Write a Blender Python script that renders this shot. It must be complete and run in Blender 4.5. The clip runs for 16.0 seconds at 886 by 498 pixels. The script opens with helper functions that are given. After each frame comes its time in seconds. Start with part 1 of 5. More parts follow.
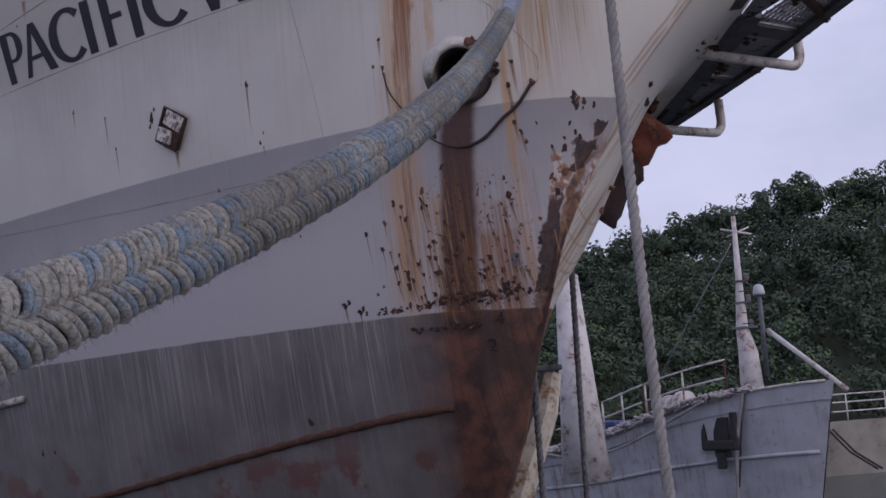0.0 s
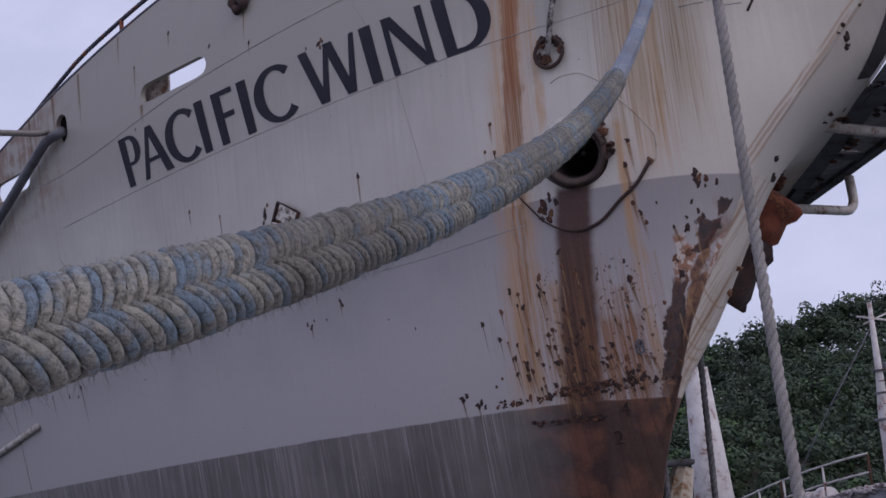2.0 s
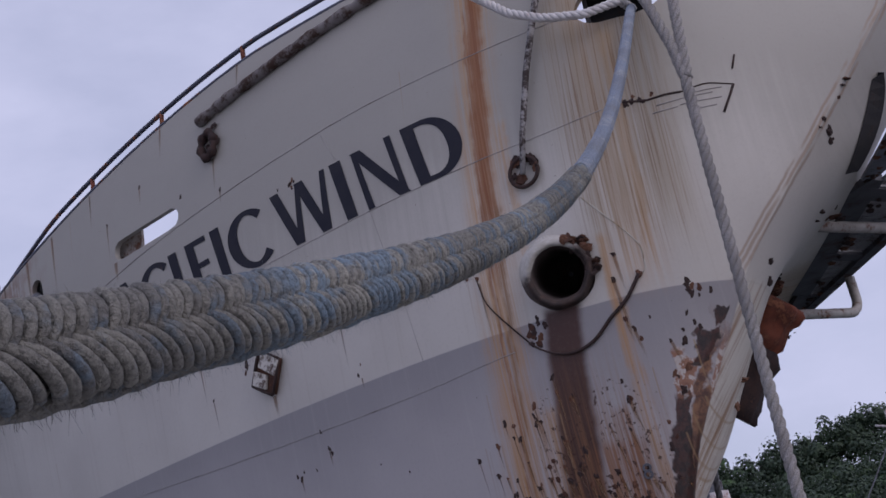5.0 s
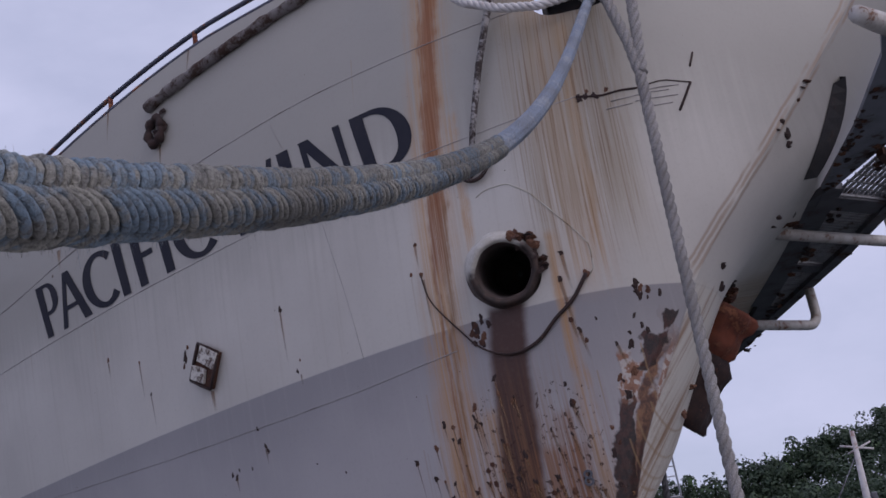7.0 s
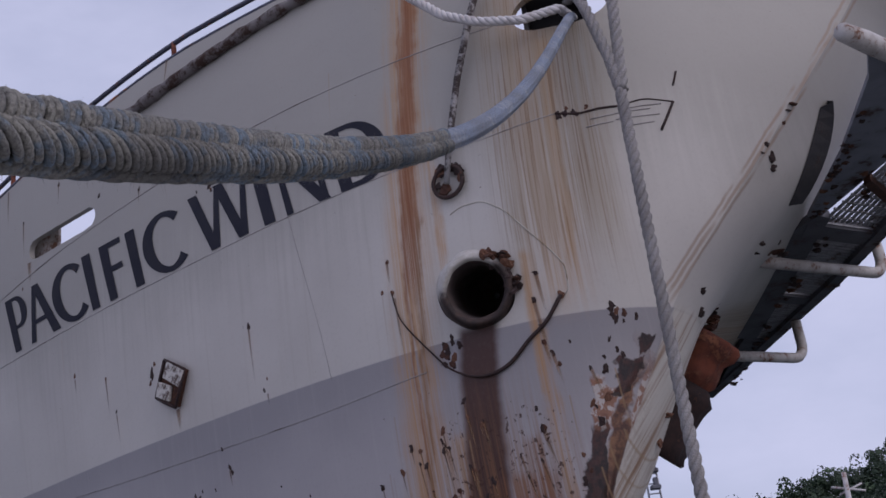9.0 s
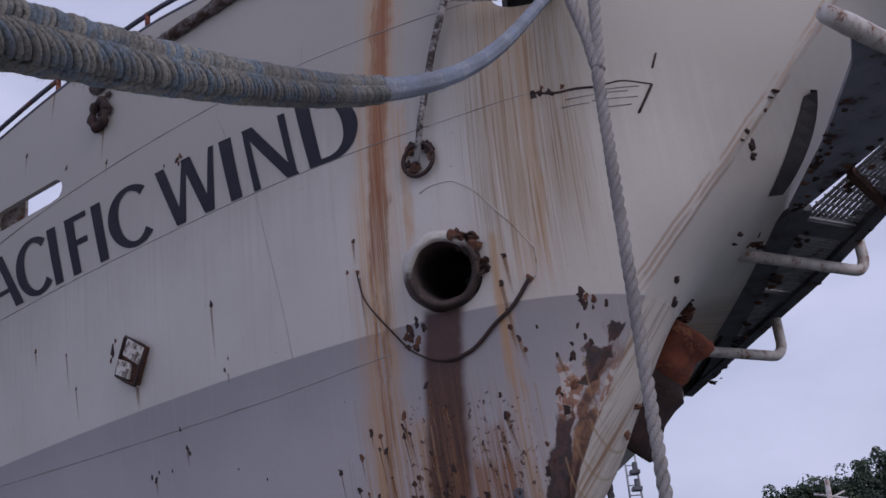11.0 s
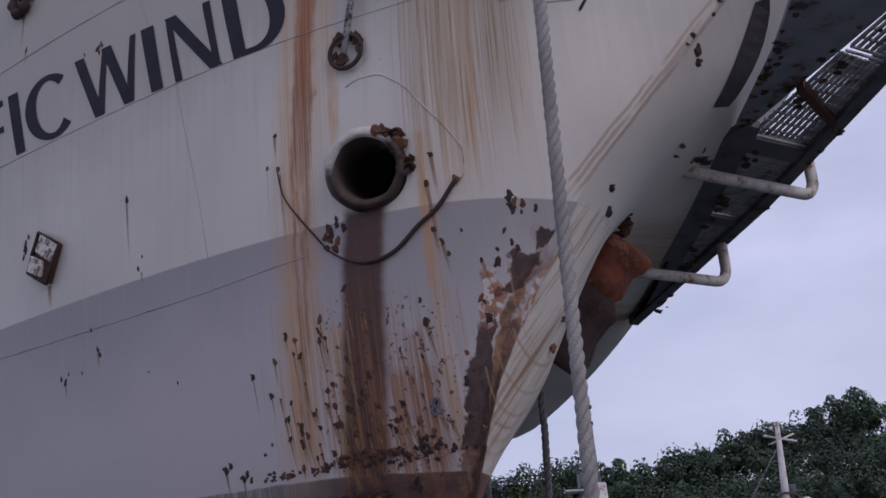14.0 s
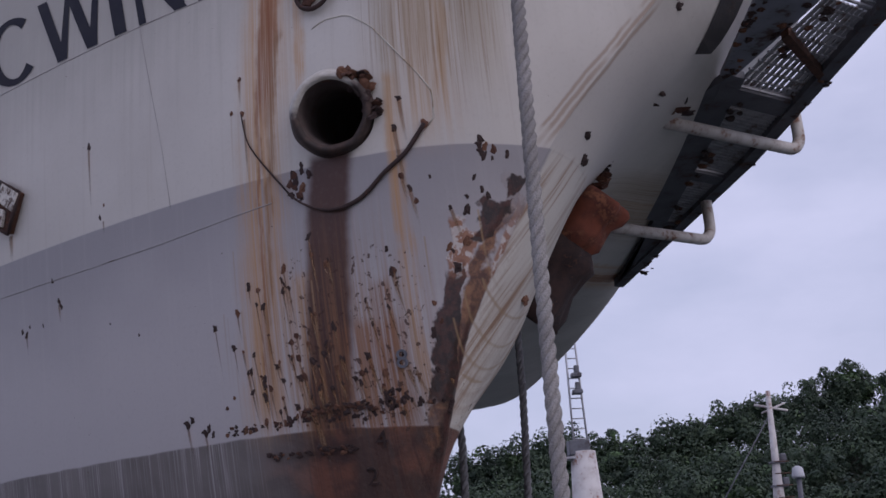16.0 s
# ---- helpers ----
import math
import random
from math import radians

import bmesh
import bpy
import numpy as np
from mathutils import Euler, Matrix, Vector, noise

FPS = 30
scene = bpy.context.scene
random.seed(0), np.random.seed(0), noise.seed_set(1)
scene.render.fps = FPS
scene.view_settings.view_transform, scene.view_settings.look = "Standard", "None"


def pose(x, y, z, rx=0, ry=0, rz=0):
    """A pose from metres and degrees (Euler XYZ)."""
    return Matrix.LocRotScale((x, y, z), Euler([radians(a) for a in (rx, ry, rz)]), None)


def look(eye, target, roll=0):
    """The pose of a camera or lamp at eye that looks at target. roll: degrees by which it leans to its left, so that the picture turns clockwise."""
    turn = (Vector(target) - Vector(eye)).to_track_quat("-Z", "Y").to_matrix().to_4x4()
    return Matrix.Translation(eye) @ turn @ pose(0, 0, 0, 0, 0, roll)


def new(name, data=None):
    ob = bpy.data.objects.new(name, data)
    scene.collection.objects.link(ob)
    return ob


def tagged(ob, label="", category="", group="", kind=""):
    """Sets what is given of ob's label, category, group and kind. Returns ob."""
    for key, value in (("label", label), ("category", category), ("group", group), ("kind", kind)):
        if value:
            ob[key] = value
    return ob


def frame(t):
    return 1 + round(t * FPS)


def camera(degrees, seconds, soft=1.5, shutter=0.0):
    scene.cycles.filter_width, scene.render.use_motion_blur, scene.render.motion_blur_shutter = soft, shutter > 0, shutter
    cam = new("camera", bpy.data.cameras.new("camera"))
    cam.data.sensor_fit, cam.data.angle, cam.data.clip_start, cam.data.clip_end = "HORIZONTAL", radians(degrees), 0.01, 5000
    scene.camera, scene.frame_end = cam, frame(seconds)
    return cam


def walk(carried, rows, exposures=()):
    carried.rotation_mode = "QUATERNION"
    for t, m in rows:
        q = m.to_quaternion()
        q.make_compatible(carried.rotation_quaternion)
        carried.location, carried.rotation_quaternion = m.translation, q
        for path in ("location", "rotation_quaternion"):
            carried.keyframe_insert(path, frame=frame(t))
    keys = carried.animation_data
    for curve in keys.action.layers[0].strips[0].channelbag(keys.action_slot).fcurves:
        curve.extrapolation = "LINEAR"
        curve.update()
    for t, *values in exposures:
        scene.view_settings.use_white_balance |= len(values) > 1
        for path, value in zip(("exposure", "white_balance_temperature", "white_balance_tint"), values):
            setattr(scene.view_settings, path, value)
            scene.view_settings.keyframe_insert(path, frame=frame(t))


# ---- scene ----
# ---- camera and its way ----
cam = camera(39.3, 16.0, soft=1.6)
PATH = [
    (0.0, pose(-0.460, -1.085, 1.657, 97.53, 4.13, -5.52)),
    (0.5, pose(-0.445, -1.002, 1.655, 99.00, 3.94, -3.97)),
    (1.0, pose(-0.430, -0.920, 1.654, 99.65, 4.16, -2.39)),
    (1.5, pose(-0.408, -0.839, 1.648, 101.30, 4.69, -1.34)),
    (2.0, pose(-0.390, -0.767, 1.637, 102.53, 4.71, 0.41)),
    (2.5, pose(-0.393, -0.697, 1.619, 103.16, 5.41, 1.87)),
    (3.0, pose(-0.388, -0.626, 1.618, 103.69, 6.87, 3.02)),
    (3.5, pose(-0.365, -0.564, 1.626, 105.18, 8.72, 3.70)),
    (4.0, pose(-0.334, -0.505, 1.631, 107.46, 9.99, 3.71)),
    (4.5, pose(-0.296, -0.433, 1.637, 108.45, 9.65, 2.74)),
    (5.0, pose(-0.251, -0.358, 1.649, 109.32, 9.09, 1.87)),
    (7.5, pose(0.000, 0.000, 1.600, 109.79, 7.43, -0.00)),
    (8.0, pose(0.037, 0.061, 1.598, 110.61, 7.17, -0.20)),
    (8.5, pose(0.078, 0.125, 1.590, 111.00, 6.82, -0.23)),
    (11.0, pose(0.281, 0.434, 1.542, 110.84, 4.87, -1.18)),
    (11.5, pose(0.329, 0.509, 1.531, 110.57, 4.74, -1.62)),
    (12.0, pose(0.378, 0.576, 1.517, 110.06, 4.46, -2.37)),
    (12.5, pose(0.421, 0.646, 1.498, 109.38, 4.15, -2.83)),
    (13.0, pose(0.466, 0.713, 1.481, 108.76, 3.87, -3.17)),
    (13.5, pose(0.503, 0.781, 1.460, 108.21, 3.65, -3.18)),
    (14.0, pose(0.547, 0.848, 1.446, 107.83, 3.36, -3.25)),
    (14.5, pose(0.588, 0.914, 1.431, 107.47, 3.26, -3.28)),
    (15.0, pose(0.629, 0.977, 1.416, 107.14, 3.14, -3.36)),
    (15.5, pose(0.668, 1.042, 1.404, 106.72, 3.08, -3.47)),
    (16.0, pose(0.713, 1.102, 1.389, 106.49, 3.06, -3.50)),
]
walk(cam, PATH, exposures=[(0.0, 0.17, 6240, 22), (5.0, 0.06, 6140, 21), (12.0, 0.06, 6140, 21), (16.0, 0.13, 6160, 22)])

# ---- sky and sun: a bright overcast day ----
WATER = -1.8
world = bpy.data.worlds.new("sky")
scene.world = world
world.use_nodes = True
wn, wl = world.node_tree.nodes, world.node_tree.links
wn.clear()
w_out = wn.new("ShaderNodeOutputWorld")
w_bg = wn.new("ShaderNodeBackground")
w_sky = wn.new("ShaderNodeTexSky")
w_sky.sky_type = "NISHITA"
w_sky.sun_disc = False
w_sky.sun_elevation, w_sky.sun_rotation = radians(37), radians(136)
w_sky.dust_density = 3.0
w_co = wn.new("ShaderNodeTexCoord")
w_map = wn.new("ShaderNodeMapping")
w_map.inputs["Scale"].default_value = (1.0, 1.0, 2.2)
w_noise = wn.new("ShaderNodeTexNoise")
w_noise.inputs["Scale"].default_value = 2.6
w_noise.inputs["Detail"].default_value = 6.0
w_noise.inputs["Roughness"].default_value = 0.55
w_ramp = wn.new("ShaderNodeValToRGB")
w_ramp.color_ramp.elements[0].position, w_ramp.color_ramp.elements[0].color = 0.36, (0.62, 0.62, 0.62, 1)
w_ramp.color_ramp.elements[1].position, w_ramp.color_ramp.elements[1].color = 0.62, (0.97, 0.97, 0.97, 1)
w_cloud = wn.new("ShaderNodeRGB")
w_cloud.outputs[0].default_value = (6.0, 6.35, 7.8, 1)
w_mix = wn.new("ShaderNodeMix")
w_mix.data_type = "RGBA"
wl.new(w_co.outputs["Generated"], w_map.inputs["Vector"])
wl.new(w_map.outputs["Vector"], w_noise.inputs["Vector"])
wl.new(w_noise.outputs["Fac"], w_ramp.inputs["Fac"])
wl.new(w_ramp.outputs["Color"], w_mix.inputs["Factor"])
wl.new(w_sky.outputs["Color"], w_mix.inputs["A"])
wl.new(w_cloud.outputs[0], w_mix.inputs["B"])
wl.new(w_mix.outputs["Result"], w_bg.inputs["Color"])
w_bg.inputs["Strength"].default_value = 0.095
wl.new(w_bg.outputs["Background"], w_out.inputs["Surface"])
sun = new("sun", bpy.data.lights.new("sun", "SUN"))
sun.data.energy, sun.data.angle, sun.data.color = 0.7, radians(40), (1.0, 0.94, 0.85)
sun.matrix_world = look((30, -26, 32), (0, 5, 0))


# ---- materials ----
class Graph:
    """A small builder for node materials."""

    def __init__(self, name, rough=0.6, metal=0.0):
        self.mat = bpy.data.materials.new(name)
        self.mat.use_nodes = True
        self.n, self.l = self.mat.node_tree.nodes, self.mat.node_tree.links
        self.bsdf = self.n["Principled BSDF"]
        self.bsdf.inputs["Roughness"].default_value = rough
        self.bsdf.inputs["Metallic"].default_value = metal
        self.tc = self.n.new("ShaderNodeTexCoord")
        self.pos = self.tc.outputs["Object"]

    def put(self, node, key, v):
        s = node.inputs[key]
        if isinstance(v, bpy.types.NodeSocket):
            self.l.new(v, s)
        elif isinstance(v, tuple) and len(v) == 3 and s.type == "RGBA":
            s.default_value = (*v, 1)
        else:
            s.default_value = v

    def math(self, op, a, b=0.0, c=0.0):
        m = self.n.new("ShaderNodeMath")
        m.operation = op
        for k, v in enumerate((a, b, c)):
            self.put(m, k, v)
        return m.outputs[0]

    def add(self, a, b): return self.math("ADD", a, b)
    def sub(self, a, b): return self.math("SUBTRACT", a, b)
    def mul(self, a, b): return self.math("MULTIPLY", a, b)
    def maxi(self, a, b): return self.math("MAXIMUM", a, b)
    def mini(self, a, b): return self.math("MINIMUM", a, b)

    def step(self, v, lo, hi, a=0.0, b=1.0):
        m = self.n.new("ShaderNodeMapRange")
        m.interpolation_type = "SMOOTHSTEP"
        for k, x in zip(("Value", "From Min", "From Max", "To Min", "To Max"), (v, lo, hi, a, b)):
            self.put(m, k, x)
        return m.outputs[0]

    def noise(self, scale, detail=4.0, rough=0.55, vec=None, stretch=None, w=0.0):
        t = self.n.new("ShaderNodeTexNoise")
        self.put(t, "Scale", scale), self.put(t, "Detail", detail), self.put(t, "Roughness", rough)
        v = vec or self.pos
        if stretch or w:
            m = self.n.new("ShaderNodeMapping")
            self.l.new(v, m.inputs["Vector"])
            m.inputs["Scale"].default_value = stretch or (1, 1, 1)
            m.inputs["Location"].default_value = (w, w * 1.7, w * 0.6)
            v = m.outputs[0]
        self.l.new(v, t.inputs["Vector"])
        return t.outputs["Fac"]

    def mix(self, f, a, b):
        m = self.n.new("ShaderNodeMix")
        m.data_type = "RGBA"
        self.put(m, "Factor", f), self.put(m, "A", a), self.put(m, "B", b)
        return m.outputs["Result"]

    def curve(self, v, *pairs):
        """A number that runs straight between the given pairs."""
        out = pairs[0][1]
        for (a, p), (b, q) in zip(pairs, pairs[1:]):
            m = self.n.new("ShaderNodeMapRange")
            for k, x in zip(("Value", "From Min", "From Max", "To Min", "To Max"), (v, a, b, 0.0, q - p)):
                self.put(m, k, x)
            out = self.add(m.outputs[0], out)
        return out

    def xyz(self):
        s = self.n.new("ShaderNodeSeparateXYZ")
        self.l.new(self.pos, s.inputs[0])
        return s.outputs

    def vec(self, x, y, z):
        s = self.n.new("ShaderNodeCombineXYZ")
        for k, v in enumerate((x, y, z)):
            self.put(s, k, v)
        return s.outputs[0]

    def bump(self, h, strength=0.3, dist=0.01):
        b = self.n.new("ShaderNodeBump")
        b.inputs["Strength"].default_value, b.inputs["Distance"].default_value = strength, dist
        self.l.new(h, b.inputs["Height"])
        self.l.new(b.outputs[0], self.bsdf.inputs["Normal"])

    def done(self, color, rough=None):
        self.put(self.bsdf, "Base Color", color)
        if rough is not None:
            self.put(self.bsdf, "Roughness", rough)
        return self.mat


def worn(name, base, dark, rust=(0.12, 0.045, 0.02), amount=0.45, scale=6.0, rough=0.6, metal=0.0, bump=0.3):
    """Paint or metal with stains at two sizes and rust coming through."""
    g = Graph(name, rough, metal)
    a = g.noise(scale, 5.0)
    b = g.noise(scale * 5.0, 4.0, w=3.1)
    c = g.mix(g.step(a, 0.35, 0.7), base, dark)
    m = g.step(g.add(g.mul(a, 0.6), g.mul(b, 0.4)), 0.62 - amount * 0.25, 0.72 - amount * 0.2)
    c = g.mix(m, c, rust)
    c = g.mix(g.mul(g.step(b, 0.55, 0.75), 0.35), c, dark)
    g.bump(g.add(g.mul(m, 0.6), b), bump, 0.006)
    return g.done(c, g.step(m, 0, 1, rough, 0.9))

RUST = worn("rust", (0.085, 0.034, 0.02), (0.035, 0.016, 0.012), (0.17, 0.065, 0.03), 0.3, 14.0, 0.9)
DARKRUST = worn("dark_rust", (0.045, 0.024, 0.021), (0.02, 0.014, 0.015), (0.1, 0.042, 0.026), 0.25, 18.0, 0.9)
ORANGERUST = worn("orange_rust", (0.2, 0.055, 0.028), (0.07, 0.022, 0.016), (0.26, 0.1, 0.05), 0.4, 8.0, 0.85)
WHITEPIPE = worn("white_pipe", (0.5, 0.48, 0.46), (0.33, 0.29, 0.26), (0.16, 0.06, 0.03), 0.35, 9.0, 0.55)
NAVY = worn("letter_paint", (0.022, 0.023, 0.035), (0.03, 0.03, 0.04), (0.1, 0.06, 0.05), 0.05, 5.0, 0.75, bump=0.1)
NAVY.node_tree.nodes["Principled BSDF"].inputs["Specular IOR Level"].default_value = 0.15
STEELGREY = worn("steel_grey", (0.12, 0.125, 0.15), (0.07, 0.07, 0.085), (0.06, 0.03, 0.02), 0.2, 7.0, 0.6)
RAILBLUE = worn("rail_paint", (0.07, 0.075, 0.11), (0.04, 0.04, 0.06), (0.3, 0.12, 0.06), 0.35, 7.0, 0.55)


def grey_hull_material():
    g = Graph("grey_hull", 0.6)
    x, y, z = g.xyz()
    a, b = g.noise(1.3, 5.0), g.noise(9.0, 4.0, w=3.0)
    runs = g.noise(1.0, 5.0, 0.65, vec=g.vec(g.mul(g.add(x, g.mul(y, 0.3)), 6.0), 0.0, g.mul(z, 0.5)))
    col = g.mix(g.step(a, 0.35, 0.7), (0.42, 0.43, 0.47), (0.33, 0.33, 0.36))
    col = g.mix(g.mul(g.step(runs, 0.5, 0.68), g.mul(g.step(x, 1.5, 6.0, 0.25, 0.8), g.step(a, 0.3, 0.55))), col, (0.2, 0.105, 0.07))
    col = g.mix(g.mul(g.step(b, 0.6, 0.72), 0.5), col, (0.2, 0.14, 0.12))
    g.bump(a, 0.3, 0.05)
    return g.done(col)


GREYHULL = grey_hull_material()
TANHULL = worn("tan_hull", (0.36, 0.34, 0.3), (0.26, 0.24, 0.21), (0.2, 0.1, 0.05), 0.15, 1.0, 0.65)
MASTWHITE = worn("mast_white", (0.54, 0.52, 0.52), (0.4, 0.37, 0.37), (0.2, 0.08, 0.05), 0.35, 3.0, 0.65)
NETS = worn("nets", (0.5, 0.46, 0.46), (0.26, 0.22, 0.23), (0.12, 0.09, 0.1), 0.4, 7.0, 0.95)
TARP = worn("tarp", (0.03, 0.05, 0.16), (0.02, 0.03, 0.09), (0.05, 0.05, 0.1), 0.1, 5.0, 0.7)
PLATEGREY = worn("plate_grey", (0.2, 0.21, 0.25), (0.14, 0.145, 0.17), (0.06, 0.03, 0.022), 0.3, 4.0, 0.6)
DECKGREY = worn("platform_plate", (0.1, 0.1, 0.115), (0.06, 0.06, 0.07), (0.07, 0.035, 0.022), 0.35, 5.0, 0.75)
GRATE = worn("grating_steel", (0.3, 0.3, 0.32), (0.2, 0.2, 0.21), (0.1, 0.05, 0.035), 0.35, 8.0, 0.7)
BLACK = worn("black_iron", (0.022, 0.021, 0.024), (0.032, 0.028, 0.028), (0.05, 0.025, 0.02), 0.2, 8.0, 0.8)


def water_material():
    g = Graph("sea", 0.12)
    g.bump(g.noise(1.2, 5.0, stretch=(1, 2, 1)), 0.25, 0.2)
    return g.done(g.mix(g.noise(0.05), (0.02, 0.035, 0.04), (0.03, 0.05, 0.05)))


def rope_material(name, a, b, c, d):
    """Fibre in several tones: a and b the clean strands, c dirt, d the colour that shows in patches along the line."""
    g = Graph(name, 0.95)
    rnd = g.n.new("ShaderNodeNewGeometry").outputs["Random Per Island"]
    col = g.mix(rnd, a, b)
    patch = g.step(g.add(g.add(g.mul(g.noise(5.0, 3.0), 0.5), g.mul(rnd, 0.1)), g.mul(g.noise(38.0, 3.0, w=6.0), 0.4)), 0.48, 0.58)
    col = g.mix(g.mul(patch, 0.6), col, d)
    col = g.mix(g.mul(g.step(g.noise(2.0, 2.0, w=8.0), 0.45, 0.65), 0.45), col, c)
    col = g.mix(g.mul(g.step(g.noise(130.0, 4.0, 0.7, w=2.0), 0.42, 0.68), 0.75), col, c)
    g.bump(g.noise(260.0, 3.0, 0.7), 0.9, 0.006)
    return g.done(col)


def foliage_material():
    g = Graph("foliage", 0.7)
    rnd = g.n.new("ShaderNodeNewGeometry").outputs["Random Per Island"]
    col = g.mix(rnd, (0.02, 0.04, 0.024), (0.038, 0.066, 0.03))
    col = g.mix(g.step(g.noise(0.16, 3.0), 0.5, 0.7), col, (0.016, 0.033, 0.02))
    col = g.mix(g.mul(g.step(g.noise(0.35, 3.0, w=5.0), 0.57, 0.68), 0.7), col, (0.065, 0.125, 0.035))
    return g.done(col)


ROPEMAT = rope_material("hawser_fibre", (0.34, 0.33, 0.29), (0.22, 0.214, 0.198), (0.07, 0.066, 0.063), (0.14, 0.25, 0.37))
# near black: the shade between the hawser's strands put into the core's colour
GAPSHADE = worn("core_gap_shade", (0.05, 0.047, 0.044), (0.03, 0.028, 0.028), (0.04, 0.05, 0.06), 0.3, 30.0, 0.95)
BLUEROPE = rope_material("blue_sleeve", (0.3, 0.36, 0.46), (0.2, 0.24, 0.32), (0.18, 0.18, 0.19), (0.4, 0.42, 0.45))
PALEROPE = rope_material("pale_fibre", (0.4, 0.385, 0.37), (0.3, 0.285, 0.28), (0.15, 0.14, 0.14), (0.34, 0.32, 0.32))
LEAF = foliage_material()
SEA = water_material()


# ---- building helpers ----
def part(name, bm, material, parent=None, label="", smooth=False):
    """Links a bmesh as one mesh object under a thing or a part."""
    me = bpy.data.meshes.new(name)
    bm.to_mesh(me)
    bm.free()
    if material:
        me.materials.append(material)
    if smooth:
        for p in me.polygons:
            p.use_smooth = True
    ob = new(name, me)
    ob.parent = parent
    return tagged(ob, label) if label else ob


def empty(name, m=None, label="", category="", group="", kind=""):
    ob = new(name)
    ob.empty_display_size = 0.1
    if m is not None:
        ob.matrix_world = m
    return tagged(ob, label, category, group, kind)


def bm_box(bm, c, size, rot=None, bevel=0.0):
    r = bmesh.ops.create_cube(bm, size=1.0)
    vs = r["verts"]
    bmesh.ops.scale(bm, vec=size, verts=vs)
    if bevel:
        es = list({e for v in vs for e in v.link_edges})
        r2 = bmesh.ops.bevel(bm, geom=es, offset=bevel, segments=2, affect="EDGES", profile=0.5)
        vs = list({v for f in r2["faces"] for v in f.verts} | {v for v in vs if v.is_valid})
    if rot is not None:
        bmesh.ops.rotate(bm, cent=(0, 0, 0), matrix=rot, verts=vs)
    bmesh.ops.translate(bm, vec=c, verts=vs)
    return vs


def tube_rings(bm, pts, radii, seg=8, cap=True):
    """A tube along points with a radius at each; returns nothing."""
    pts = [Vector(p) for p in pts]
    if not hasattr(radii, "__len__"):
        radii = [radii] * len(pts)
    prev, up = None, None
    for i, p in enumerate(pts):
        d = (pts[min(i + 1, len(pts) - 1)] - pts[max(i - 1, 0)]).normalized()
        if up is None:
            up = d.orthogonal().normalized()
        up = (up - d * up.dot(d)).normalized()
        side = d.cross(up)
        ring = [bm.verts.new(p + (up * math.cos(k * 2 * math.pi / seg) + side * math.sin(k * 2 * math.pi / seg)) * radii[i]) for k in range(seg)]
        if prev:
            for k in range(seg):
                bm.faces.new((prev[k], prev[(k + 1) % seg], ring[(k + 1) % seg], ring[k]))
        elif cap:
            bm.faces.new(ring[::-1])
        prev = ring
    if cap:
        bm.faces.new(prev)


def tube(name, pts, radii, material, parent=None, label="", seg=8):
    bm = bmesh.new()
    tube_rings(bm, pts, radii, seg)
    return part(name, bm, material, parent, label, smooth=True)


def bezier(ctrl, n):
    m = len(ctrl) - 1
    out = []
    for k in range(n):
        t = k / (n - 1)
        out.append(sum((Vector(c) * (math.comb(m, i) * t ** i * (1 - t) ** (m - i)) for i, c in enumerate(ctrl)), Vector()))
    return out


def resample(pts, step):
    pts = [Vector(p) for p in pts]
    acc = [0.0]
    for a, b in zip(pts, pts[1:]):
        acc.append(acc[-1] + (b - a).length)
    n = max(2, int(acc[-1] / step) + 1)
    out, j = [], 0
    for k in range(n):
        d = acc[-1] * k / (n - 1)
        while j < len(pts) - 2 and acc[j + 1] < d:
            j += 1
        f = (d - acc[j]) / max(acc[j + 1] - acc[j], 1e-9)
        out.append(pts[j].lerp(pts[j + 1], f))
    return out


def resample_flat(pts):
    """A rounded line through points of the plane."""
    out = []
    for k in range(len(pts) - 1):
        p0, p1, p2, p3 = (Vector(pts[min(len(pts) - 1, max(0, k + d))]) for d in (-1, 0, 1, 2))
        for i in range(6):
            t = i / 6
            out.append(tuple(0.5 * (2 * p1 + (p2 - p0) * t + (2 * p0 - 5 * p1 + 4 * p2 - p3) * t * t + (3 * p1 - p0 - 3 * p2 + p3) * t ** 3)))
    return out + [tuple(pts[-1])]


def frames_along(pts):
    res, up = [], Vector((0, 0, 1))
    for i, p in enumerate(pts):
        d = (pts[min(i + 1, len(pts) - 1)] - pts[max(i - 1, 0)]).normalized()
        up = (up - d * up.dot(d)).normalized()
        res.append((p, d, up, d.cross(up)))
    return res


# ---- the large ship's hull form, in its own axes: x aft of the stem, y to starboard, z up ----
SHIP = Matrix.Translation((1.623, 7.166, 0)) @ Matrix.Rotation(radians(119.22), 4, "Z")


def soft(x, k=0.25):
    return k * math.log1p(math.exp(min(x / k, 40)))


def stem_x(z):
    h = z - 4.0
    return -0.1917 * h + 0.1067 * h * h


def half_star(u, z):
    h = z - 4.0
    return (0.976 - 0.0313 * h) * max(u, 1e-5) ** (0.5427 + 0.0439 * h)


def ramp(z, *pairs):
    """A height-dependent number, straight between the given pairs."""
    for (z0, a), (z1, b) in zip(pairs, pairs[1:]):
        if z < z1:
            t = max(0.0, (z - z0) / (z1 - z0))
            return a + (b - a) * t
    return pairs[-1][1]


def eased(z, *pairs):
    """The same with its corners rounded off."""
    return sum(ramp(z + d, *pairs) for d in (-0.2, -0.1, 0.0, 0.1, 0.2)) / 5


